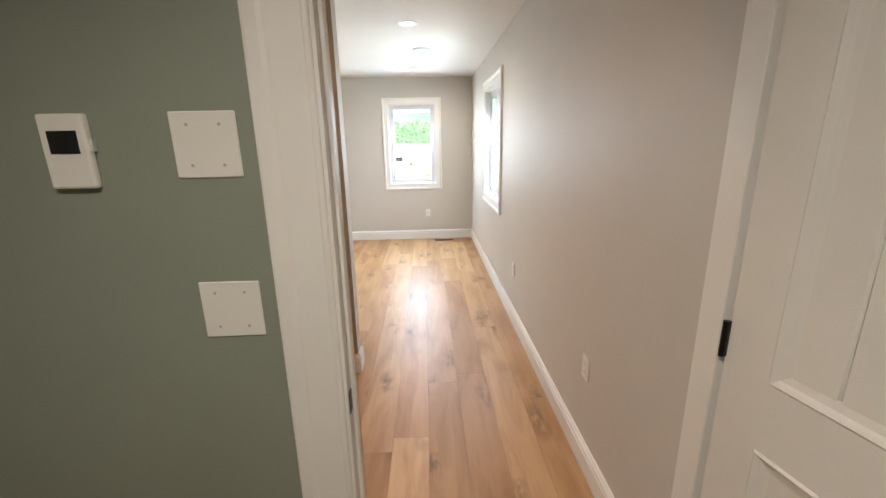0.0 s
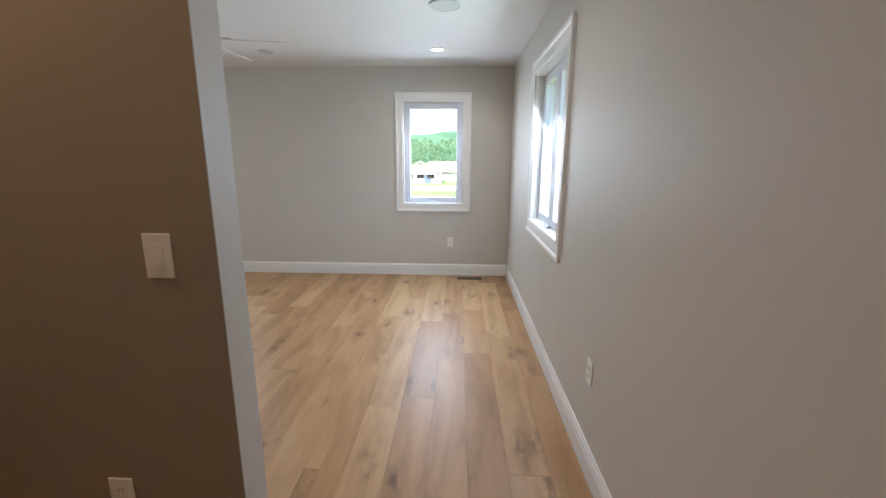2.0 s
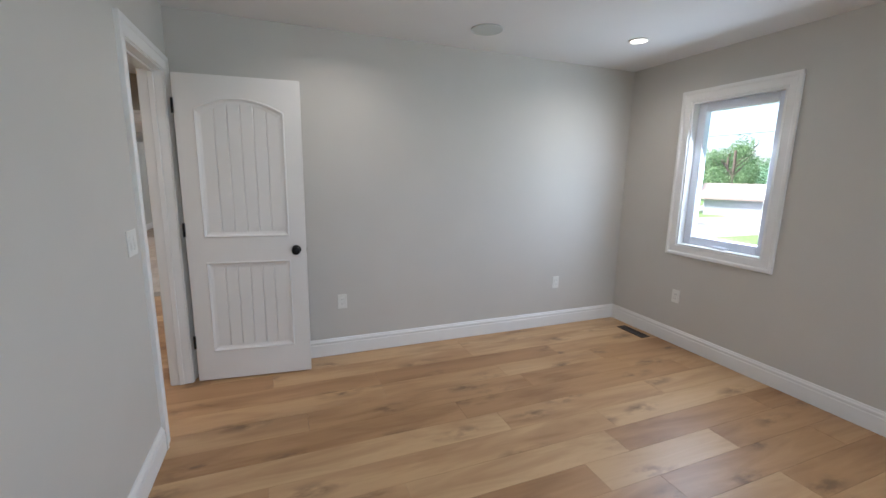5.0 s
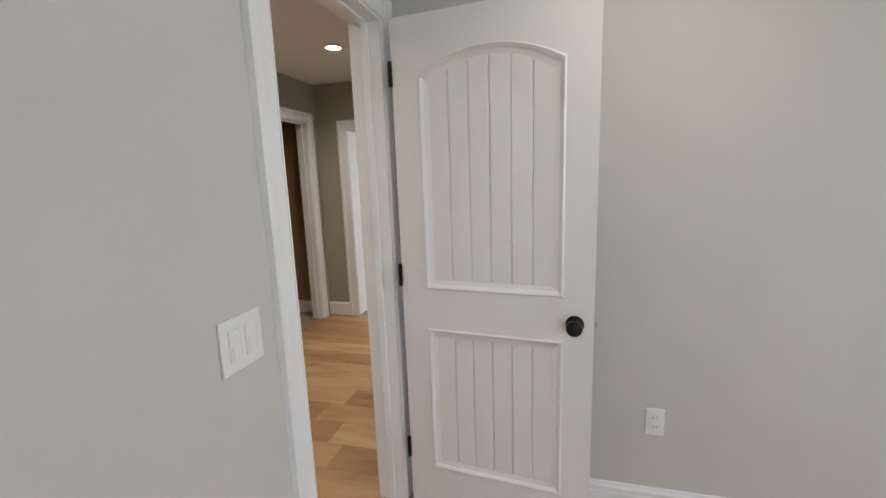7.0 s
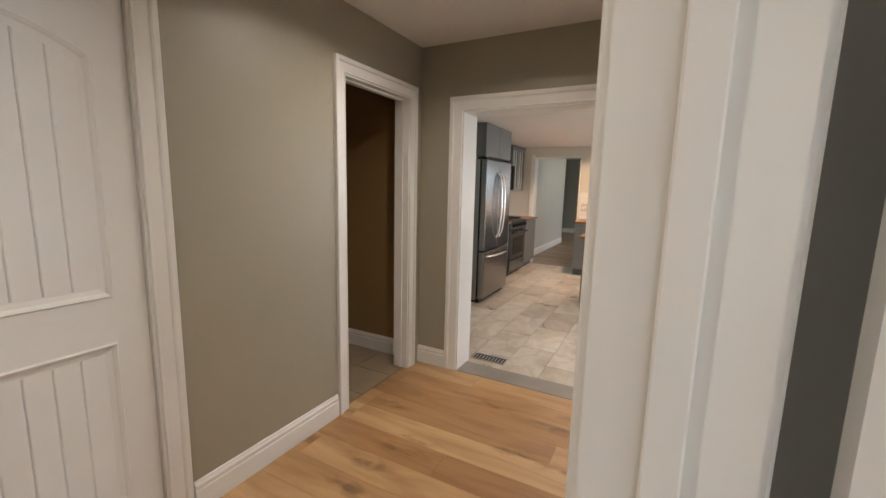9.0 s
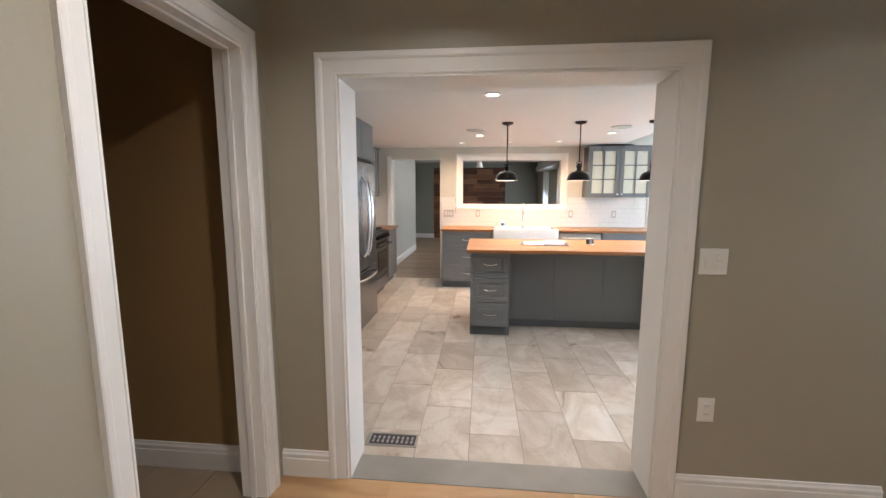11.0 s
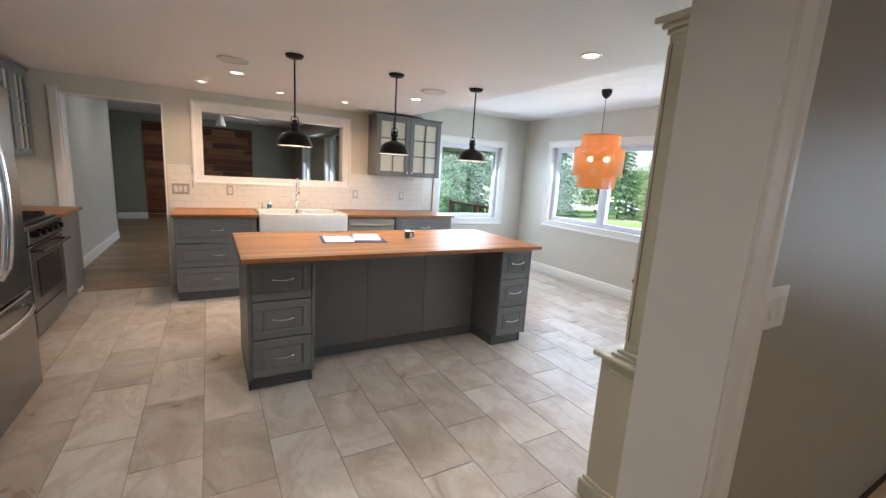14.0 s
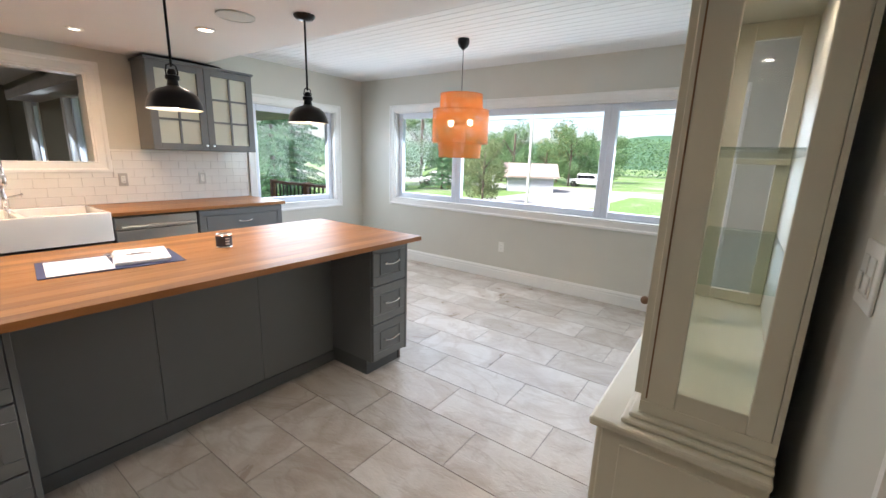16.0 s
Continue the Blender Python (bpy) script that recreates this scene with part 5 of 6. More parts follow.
for a in (20, 60, 100):
    bm = bmesh.new()
    box(bm, 0.012, 0.034, -0.009, 0.009, 0.006, 0.0085, 0.0005)
    box(bm, 0.034, 0.06, -0.003, 0.003, 0.006, 0.0085, 0.0005)
    bm.transform(Matrix.Rotation(radians(a), 4, "Z"))
    part("key", bm, M_NICKEL, ke)
ca = thing("food_tin", pose(-9.09, 3.175, 0.909), "squat silver tin with a dark label on the island", "tin")
bm = bmesh.new()
lathe(bm, [(0.0, 0), (0.038, 0), (0.0395, 0.002), (0.038, 0.005), (0.038, 0.064), (0.0395, 0.068), (0.037, 0.07), (0.036, 0.066), (0.0, 0.066)], seg=28)
part("tin_body", bm, M_CHROME, ca, "silver tin body", True)
bm = bmesh.new()
lathe(bm, [(0.0385, 0.008), (0.0387, 0.009), (0.0387, 0.06), (0.0385, 0.061)], seg=28)
part("tin_label", bm, M_INK, ca, "dark paper label", True)
for i in range(3):
    boxpart("label_bar", (0.0384, 0.0391, -0.012 + 0.0, 0.010, 0.018 + 0.014 * i, 0.024 + 0.014 * i), M_PAPER, ca)

# ---------------------------------------------------------------- ceiling fans


def fan(x, y, z, turn, group_label):
    g = thing("ceiling_fan", pose(x, y, z, 0, 0, turn), group_label, "ceiling fan", "ceiling fans")
    bm = bmesh.new()
    lathe(bm, [(0.0, 0), (0.07, 0), (0.07, -0.03), (0.06, -0.05), (0.035, -0.055), (0.035, -0.075), (0.05, -0.08)], seg=28)
    part("canopy", bm, M_FANWHITE, g, "", True)
    bm = bmesh.new()
    lathe(bm, [(0.05, -0.078), (0.10, -0.09), (0.115, -0.115), (0.115, -0.165), (0.10, -0.19), (0.06, -0.20), (0.055, -0.225), (0.0, -0.225)], seg=32)
    part("motor_housing", bm, M_FANWHITE, g, "", True)
    bm = bmesh.new()
    lathe(bm, [(0.045, -0.225), (0.042, -0.26), (0.05, -0.27), (0.055, -0.30)], seg=24)
    part("light_holder", bm, M_FANWHITE, g, "", True)
    bm = bmesh.new()
    lathe(bm, [(0.045, -0.29), (0.055, -0.30), (0.072, -0.36), (0.082, -0.40), (0.079, -0.40), (0.069, -0.36), (0.05, -0.30)], seg=28)
    part("glass_shade", bm, M_FANWHITE, g, "white bell glass shade", True)
    bm = bmesh.new()
    tube(bm, [(-0.05, 0.0, -0.22), (-0.055, 0.0, -0.30), (-0.055, 0.0, -0.37)], 0.0018, 6)
    cyl(bm, (-0.055, 0, -0.395), 0.005, 0.003, 0.025, "z", 8)
    part("pull_chain", bm, M_NICKEL, g, "", True)
    for i in range(5):
        a = radians(72 * i)
        bm = bmesh.new()
        n = 10
        outl = [(0.20, 0.045), (0.24, 0.055), (0.45, 0.066), (0.58, 0.068), (0.63, 0.055), (0.65, 0.025)]
        pts = [(r, w_) for r, w_ in outl] + [(r, -w_) for r, w_ in reversed(outl)]
        top = [bm.verts.new((r, w_, 0.003)) for r, w_ in pts]
        bot = [bm.verts.new((r, w_, -0.003)) for r, w_ in pts]
        bm.faces.new(top)
        bm.faces.new(list(reversed(bot)))
        for k in range(len(pts)):
            j = (k + 1) % len(pts)
            bm.faces.new((top[k], bot[k], bot[j], top[j]))
        bm.transform(Matrix.Rotation(a, 4, "Z") @ Matrix.Translation((0, 0, -0.215)) @ Matrix.Rotation(radians(12), 4, "X"))
        part("blade", bm, M_FANWHITE, g, "white fan blade")
        bm = bmesh.new()
        box(bm, 0.07, 0.23, -0.012, 0.012, -0.215, -0.208, 0.002)
        box(bm, 0.19, 0.25, -0.03, 0.03, -0.211, -0.207, 0.002)
        bm.transform(Matrix.Rotation(a, 4, "Z"))
        part("blade_bracket", bm, M_FANWHITE, g)
    return g


fan(-1.76, 4.68, CB, 14, "white five-blade ceiling fan with one bell light shade")
fan(-14.2, 1.95, 2.44, 40, "white five-blade ceiling fan in the next room")


# ---------------------------------------------------------------- plates on the walls
plate(pose(KX, 3.035, 1.155, 0, 0, 90), 2, "switch", "white double switch plate on the greige wall")
plate(pose(KX, 3.06, 0.466, 0, 0, 90), 1, "socket", "white socket plate low on the greige wall")
plate(pose(-3.24, 2.77, 1.12, 0, 0, 180), 2, "switch", "white double switch plate beside the bedroom doorway")
plate(pose(-4.244, 3.815, 0.44, 0, 0, 90), 1, "socket", "white socket plate by the open door")
plate(pose(-4.244, 5.85, 0.433, 0, 0, 90), 1, "socket", "white socket plate near the bedroom corner")
plate(pose(-0.006, NB, 0.42), 1, "socket", "white socket plate under the bedroom window")
plate(pose(-3.53, NB, 0.427), 1, "socket", "white socket plate near the corner window")
plate(pose(0.70, 3.39, 0.47, 0, 0, -90), 1, "socket", "white socket plate on the long passage wall")
plate(pose(0.70, 1.79, 0.50, 0, 0, -90), 1, "socket", "white socket plate near the bathroom end of the passage")
plate(pose(-0.66, 2.65, 1.168), 1, "switch", "ivory single switch plate in the warm-lit dressing passage")
plate(pose(-0.872, 2.65, 0.449), 1, "socket", "ivory socket plate above the dressing passage baseboard")
plate(pose(KXI, 3.12, 1.23, 0, 0, -90), 2, "switch", "white double switch plate beside the hutch")
plate(pose(KXI, 3.12, 1.42, 0, 0, -90), 1, "blank", "white blank plate above the switches")
plate(pose(-9.14, NK, 0.391), 1, "socket", "white socket plate under the wide window")
for y, n in ((1.464, 3), (1.953, 1), (3.465, 1), (4.145, 1)):
    g = plate(pose(SX + 0.009, y, 1.12, 0, 0, 90), n, "socket", "nickel-framed socket plate on the white tiles", group="backsplash sockets")
    for o in g.children:
        if o.name.startswith("cover_plate"):
            o.data.materials[0] = M_NICKEL
for z in (1.53, 1.085):
    g = thing("blank_plate", pose(-0.565, 1.22, z), "large square ivory cover plate on the sage wall", "cover plate", "bathroom cover plates")
    boxpart("cover_plate", (-0.082, 0.082, -0.006, 0, -0.082, 0.082), M_PLATE, g, "", 0.003)
    for sx in (-0.04, 0.04):
        for sz in (-0.05, 0.05):
            bm = bmesh.new()
            cyl(bm, (sx, -0.0072, sz), 0.004, 0.004, 0.0015, "y", 8)
            part("screw", bm, M_NICKEL, g)
g = thing("thermostat", pose(-0.895, 1.22, 1.52), "white wall thermostat with a dark screen", "thermostat")
boxpart("housing", (-0.055, 0.055, -0.022, 0, -0.09, 0.09), M_PLATE, g, "", 0.006, 2)
boxpart("screen", (-0.035, 0.035, -0.0235, -0.0215, -0.005, 0.05), M_DARKGLASS, g, "dark screen")
boxpart("side_button", (0.055, 0.063, -0.016, -0.004, 0.0, 0.03), M_SPEAKER, g)


# ---------------------------------------------------------------- outdoors
GZ = -1.2
M_GRASS, nt, nn, ll, b = nodes_of("lawn_and_gravel")
v = coords(nt)
a1 = noise_tex(nt, v, 0.25, 5)
a2 = noise_tex(nt, v, 9.0, 5)
gcol = mix(nt, a2, (0.075, 0.14, 0.03), (0.14, 0.22, 0.05))
ll.new(mix(nt, ramp(nt, a1, [(0.52, 0.0), (0.62, 0.6)]), gcol, (0.27, 0.255, 0.21)), b.inputs["Base Color"])
b.inputs["Roughness"].default_value = 0.95
M_GRAVEL = paint("pale_gravel", (0.30, 0.285, 0.255), 0.95, 0.15, 0.6, scale=0.8)
M_ROOF = paint("brown_shingle_roof", (0.24, 0.19, 0.16), 0.9, 0.15, 0.5)
M_SIDING = paint("white_siding", (0.72, 0.72, 0.70), 0.7, 0.03)
# pale siding darkened to grey to stand for shade under the porch
M_SHADESIDE = paint("porch_shaded_siding", (0.30, 0.31, 0.33), 0.7, 0.05)
M_BLUESIDE = paint("dark_blue_siding", (0.07, 0.10, 0.15), 0.7, 0.05)
M_REDWOOD = paint("red_cedar_rail", (0.30, 0.13, 0.07), 0.7, 0.15)
M_BARK = paint("bark", (0.10, 0.075, 0.055), 0.95, 0.25, 0.8)
M_POLE = paint("weathered_pole", (0.42, 0.40, 0.37), 0.9, 0.1)
M_TYRE = paint("tyre_rubber", (0.02, 0.02, 0.02), 0.8, 0.1)
M_CARW = paint("white_car_paint", (0.7, 0.7, 0.7), 0.25, 0.02, 0, 0.6)


def leaf_mat(name, lo, hi):
    m, nt, nn, ll, b = nodes_of(name)
    g = nn.new("ShaderNodeNewGeometry")
    col = ramp(nt, g.outputs["Random Per Island"], [(0.0, lo), (1.0, hi)])
    ll.new(col, b.inputs["Base Color"])
    b.inputs["Roughness"].default_value = 0.7
    tl = nn.new("ShaderNodeBsdfTranslucent")
    ll.new(col, tl.inputs[0])
    mx = nn.new("ShaderNodeMixShader")
    mx.inputs[0].default_value = 0.5
    ll.new(b.outputs[0], mx.inputs[1])
    ll.new(tl.outputs[0], mx.inputs[2])
    ll.new(mx.outputs[0], nn["Material Output"].inputs["Surface"])
    return m


M_LEAF = leaf_mat("broad_leaves", (0.08, 0.15, 0.06), (0.20, 0.30, 0.13))
M_WOODS = leaf_mat("far_leaves", (0.10, 0.18, 0.09), (0.17, 0.27, 0.13))
M_NEEDLE = leaf_mat("conifer_needles", (0.09, 0.21, 0.10), (0.18, 0.32, 0.16))
M_SHRUBL = leaf_mat("shrub_leaves", (0.12, 0.16, 0.07), (0.26, 0.30, 0.14))

slab("ground", -600, 400, NB + 0.18, 900, GZ - 0.5, GZ, M_GRASS, "grassy ground with pale gravel patches")
slab("ground_west", -600, -18.3, -300, NB + 0.18, GZ - 0.5, GZ, M_GRASS, "grassy ground")
slab("ground_east", 0.9, 400, -300, NB + 0.18, GZ - 0.5, GZ, M_GRASS, "grassy ground")
slab("foundation", -18.3, 0.86, -3.3, NB + 0.17, GZ - 0.2, -0.15, M_SIDING, "pale foundation wall under the house")
slab("outer_wall_strip", SX - 0.16, KX, NK + 0.165, NK + 0.2, GZ, -0.16, M_SIDING, "pale foundation face")
slab("gravel_road", -300, 150, 37, 43, GZ - 0.2, GZ + 0.01, M_GRAVEL, "pale gravel road crossing the meadow")
slab("gravel_drive", -21, -14, 20, 37, GZ - 0.2, GZ + 0.006, M_GRAVEL, "pale gravel drive")
slab("roof_deck", -18.3, 0.95, -3.4, NB + 0.5, 2.64, 2.78, M_ROOF, "dark roof deck over the house")
slab("closing_wall_south", -18.3, 0.9, -3.45, -3.4, GZ, 2.64, M_SIDING, "plain outer wall")


def rnd_quad(bm, rnd, c, s, droop=0.0):
    u = Vector((rnd.uniform(-1, 1), rnd.uniform(-1, 1), rnd.uniform(-0.7, 0.7) - droop)).normalized()
    w = u.cross(Vector((rnd.uniform(-1, 1), rnd.uniform(-1, 1), rnd.uniform(-1, 1)))).normalized()
    c = Vector(c)
    return [c - u * s, c + w * s * 0.45, c + u * s, c - w * s * 0.45]


def foliage(name, quads, mat, parent, label):
    me = bpy.data.meshes.new(name)
    vs = [tuple(p) for q in quads for p in q]
    me.from_pydata(vs, [], [(4 * i, 4 * i + 1, 4 * i + 2, 4 * i + 3) for i in range(len(quads))])
    me.materials.append(mat)
    ob = new(name, me)
    ob.parent = parent
    return tagged(ob, label)


def broad_tree(m, h, seed, mat=None, n=3600, label="leafy green broad-crowned tree in the meadow", name="tree", low=0.28):
    rnd = random.Random(seed)
    g = thing(name, m, label, "tree" if name == "tree" else "shrub", "broad-leaved trees" if name == "tree" else "")
    bm = bmesh.new()
    tube(bm, [(0, 0, -0.1), (0.03 * h * 0.2, 0, h * 0.25), (0, 0.02 * h, h * 0.5), (0.01 * h, 0, h * 0.8)], h * 0.018, 8)
    for i in range(7):
        a, z = rnd.uniform(0, 6.28), h * rnd.uniform(0.3, 0.6)
        r = h * rnd.uniform(0.15, 0.26)
        tube(bm, [(0, 0, z), (r * 0.5 * math.cos(a), r * 0.5 * math.sin(a), z + r * 0.5), (r * math.cos(a), r * math.sin(a), z + r * 1.1)], h * 0.007, 6)
    part("trunk", bm, M_BARK, g, "grey-brown trunk with limbs", True)
    blobs = []
    for i in range(24):
        a = rnd.uniform(0, 6.28)
        z = rnd.uniform(low, 0.9)
        rr = 0.24 * math.sin(math.pi * min(1, max(0.1, (z - low + 0.08) / (1.08 - low)))) ** 0.6
        blobs.append(((rr * math.cos(a) * h, rr * math.sin(a) * h, z * h), h * rnd.uniform(0.09, 0.15)))
    quads = []
    for i in range(n):
        c, r = rnd.choice(blobs)
        d = Vector((rnd.gauss(0, 1), rnd.gauss(0, 1), rnd.gauss(0, 0.8))).normalized() * r * rnd.uniform(0.55, 1.08)
        quads.append(rnd_quad(bm, rnd, Vector(c) + d, h * rnd.uniform(0.010, 0.022)))
    foliage("crown", quads, mat or M_LEAF, g, "dense uneven crown of green leaves")
    return g


def conifer(m, h, seed, n_layers=26):
    rnd = random.Random(seed)
    g = thing("conifer", m, "tall green spruce with drooping layered branches", "tree", "conifers")
    bm = bmesh.new()
    cyl(bm, (0, 0, -0.1), h * 0.014, h * 0.002, h, "z", 8)
    quads = []
    for i in range(n_layers):
        u = i / n_layers
        z = h * (0.06 + 0.92 * u)
        r = h * 0.24 * (1 - u) ** 0.85 + 0.1
        for k in range(9):
            a = rnd.uniform(0, 6.28)
            rr = r * rnd.uniform(0.75, 1.1)
            tube(bm, [(0, 0, z), (rr * 0.6 * math.cos(a), rr * 0.6 * math.sin(a), z - 0.05 * rr), (rr * math.cos(a), rr * math.sin(a), z - 0.22 * rr)], h * 0.0016, 4)
            steps = max(5, int(rr * 13))
            for s in range(steps):
                q = (s + 0.5) / steps
                for _ in range(3):
                    o = rr * 0.16 * (1.15 - q)
                    c = (rr * q * math.cos(a) + rnd.uniform(-o, o), rr * q * math.sin(a) + rnd.uniform(-o, o), z - 0.22 * rr * q * q - rnd.uniform(0, 0.10))
                    quads.append(rnd_quad(bm, rnd, c, rnd.uniform(0.07, 0.13) * h / 9, 0.3))
    part("trunk", bm, M_BARK, g, "brown trunk and thin branches")
    foliage("crown", quads, M_NEEDLE, g, "layered crown of green needles")
    return g


def far_trees(name, x0, x1, y, z0, hmin, hmax, n, seed, mat, size):
    rnd = random.Random(seed)
    quads = []
    for i in range(n):
        x = rnd.uniform(x0, x1)
        top = hmin + (hmax - hmin) * (0.5 + 0.5 * noise.noise((x * 0.06, seed, 0))) + 1.5 * noise.noise((x * 0.5, seed, 3))
        z = z0 + top * rnd.uniform(0, 1) ** 0.7
        quads.append(rnd_quad(None, rnd, (x, y + rnd.uniform(-6, 6), z), size * rnd.uniform(0.6, 1.3)))
    me = bpy.data.meshes.new(name)
    me.from_pydata([tuple(p) for q in quads for p in q], [], [(4 * i, 4 * i + 1, 4 * i + 2, 4 * i + 3) for i in range(len(quads))])
    me.materials.append(mat)
    return tagged(new(name, me), "dense line of distant green woodland", kind="stuff")


c1 = conifer(pose(-24.6, 13.0, GZ), 9.5, 1)
for x, y, s, r in ((-29.5, 16.5, 0.75, 50), (-33, 12, 0.7, 200), (-30.5, 25.5, 1.0, 80), (-34, 29, 1.1, 10), (-27.8, 30.5, 0.85, 160), (-36.5, 22, 1.3, 250), (-22.5, 8.6, 0.35, 30)):
    copy_thing(c1, pose(x, y, GZ, 0, 0, r) @ Matrix.Diagonal((s, s, s, 1)))
t1 = broad_tree(pose(-27, 42, GZ), 6.6, 11, n=5200, low=0.12)
t2 = broad_tree(pose(-22, 48, GZ), 6.0, 12, n=5200, low=0.12)
t3 = broad_tree(pose(-26, 52, GZ), 7.8, 13, n=5200, low=0.12)
rr = random.Random(2)
for i in range(22):
    x = -48 + i * 3.3 + rr.uniform(-1.2, 1.2)
    if x > -20:
        continue
    y = 50 + rr.uniform(-3, 8)
    s = rr.uniform(0.6, 1.0)
    copy_thing((t1, t2, t3)[i % 3], pose(x, y, GZ, 0, 0, rr.uniform(0, 360)) @ Matrix.Diagonal((s, s, s, 1)))
for x, y, s, r in ((-33, 34, 1.3, 20), (-23.5, 27.8, 0.42, 70), (-25.5, 33.0, 0.75, 210), (-22.3, 46.0, 1.0, 210), (-31, 47, 1.1, 33)):
    copy_thing(t2, pose(x, y, GZ, 0, 0, r) @ Matrix.Diagonal((s, s, s, 1)))
broad_tree(pose(-19.6, 23.5, GZ), 3.9, 21, M_SHRUBL, 7000, "wide olive-green shrub with small leaves on the lawn", "shrub", 0.12)
broad_tree(pose(0.6, 22.0, GZ), 2.0, 22, M_LEAF, 2200, "low rounded green shrub on the lawn", "shrub", 0.1)
broad_tree(pose(2.6, 20.0, GZ), 2.1, 23, M_LEAF, 2200, "spreading green shrub on the lawn", "shrub", 0.1)
far_trees("distant_woods", -160, 60, 90, GZ, 5, 8, 60000, 31, M_WOODS, 0.26)
broad_tree(pose(6.5, 9.0, GZ), 6.5, 41, M_LEAF, 3600, "leafy green tree standing close outside the passage window", "tree", 0.1)


def hills(name, y, z_top, seed, col, label):
    m = paint(name + "_cover", col, 0.95, 0.35, 0, scale=0.05)
    bm = bmesh.new()
    prev = None
    for i in range(181):
        x = -500 + i * 5
        t = z_top * (0.75 + 0.25 * math.sin(x * 0.011 + seed)) + 0.9 * noise.noise((x * 0.05, seed, 1)) * 2 + 0.7 * noise.noise((x * 0.4, seed, 2))
        cur = [bm.verts.new((x, y - 60, GZ - 0.1)), bm.verts.new((x, y - 25, GZ + t * 0.55)), bm.verts.new((x, y, GZ + t)), bm.verts.new((x, y + 40, GZ - 0.1))]
        if prev:
            for k in range(3):
                bm.faces.new((prev[k], prev[k + 1], cur[k + 1], cur[k]))
        prev = cur
    return structure(name, bm, m, label, True)


hills("backdrop_hills", 260, 22, 0.6, (0.035, 0.085, 0.04), "low wooded hills on the horizon")


def house(m, w, d, h, roof_h, wall_mat, roof_mat, label):
    g = thing("house", m, label, "house", "neighbouring houses")
    bm = bmesh.new()
    box(bm, -w / 2, w / 2, -d / 2, d / 2, 0, h)
    part("wall", bm, wall_mat, g, "")
    bm = bmesh.new()
    vs = [bm.verts.new(p) for p in ((-w / 2, -d / 2 - 0.01, h), (w / 2, -d / 2 - 0.01, h), (0, -d / 2 - 0.01, h + roof_h), (-w / 2, -d / 2 + 0.1, h), (w / 2, -d / 2 + 0.1, h), (0, -d / 2 + 0.1, h + roof_h))]
    for f in ((0, 1, 2), (5, 4, 3), (0, 2, 5, 3), (1, 4, 5, 2)):
        bm.faces.new([vs[k] for k in f])
    part("gable", bm, wall_mat, g, "light gable end")
    bm = bmesh.new()
    o = 0.4
    L = math.hypot(w / 2, roof_h)
    for s in (-1, 1):
        a = [(0, roof_h + h + 0.02), (s * (w / 2 + o), h - o * roof_h / (w / 2) + 0.02)]
        vs = []
        for y in (-d / 2 - o, d / 2 + o):
            for dz in (0, 0.14):
                for x, z in a:
                    vs.append(bm.verts.new((x, y, z + dz)))
        for f in ((0, 1, 3, 2), (4, 6, 7, 5), (0, 4, 5, 1), (2, 3, 7, 6), (1, 5, 7, 3), (0, 2, 6, 4)):
            bm.faces.new([vs[k] for k in f])
    part("roof", bm, roof_mat, g, "pitched shingle roof")
    for x in (-w * 0.3, 0.0, w * 0.3):
        wi = new("window")
        wi.parent = g
        boxpart("frame", (x - 0.5, x + 0.5, -d / 2 - 0.05, -d / 2 - 0.012, h * 0.35, h * 0.8), M_SIDING, wi, "white frame")
        boxpart("pane", (x - 0.42, x + 0.42, -d / 2 - 0.06, -d / 2 - 0.051, h * 0.38, h * 0.77), M_DARKGLASS, wi)
    boxpart("door", (w * 0.1, w * 0.1 + 0.9, -d / 2 - 0.05, -d / 2 - 0.012, 0, h * 0.78), M_BLUESIDE, g)
    for x in (-w / 2 - 0.2, w / 2 + 0.2):
        boxpart("porch_post", (x - 0.09, x + 0.09, -d / 2 - 1.3, -d / 2 - 1.12, 0, h), M_SIDING, g)
    return g


house(pose(-22.3, 36.0, GZ, 0, 0, -62), 3.4, 3.8, 1.35, 0.85, M_SHADESIDE, M_ROOF, "small house, porch shade greyed into its pale walls, with a dark door and brown roof")
house(pose(-4.6, 52.0, GZ, 0, 0, 5), 4.0, 7.0, 1.3, 1.0, M_SIDING, M_ROOF, "white house with a brown roof beyond the gravel")
house(pose(1.0, 56.0, GZ, 0, 0, 80), 5.0, 9.0, 1.2, 1.0, M_SIDING, M_ROOF, "long white house with a brown roof")

up = thing("utility_pole", pose(-13.9, 17.4, GZ), "pale weathered wooden utility pole in the meadow", "utility pole")
bm = bmesh.new()
cyl(bm, (0, 0, -0.2), 0.06, 0.04, 6.4, "z", 10)
part("pole", bm, M_POLE, up, "", True)
bm = bmesh.new()
pts = [(-170 + i * 12, 34 + 0.01 * i, 5.0 - 0.35 * math.sin(math.pi * ((i * 12) % 60) / 60)) for i in range(26)]
tube(bm, pts, 0.018, 5)
part("overhead_wire", bm, M_BLACK, None, "thin dark overhead wire", kind="stuff")


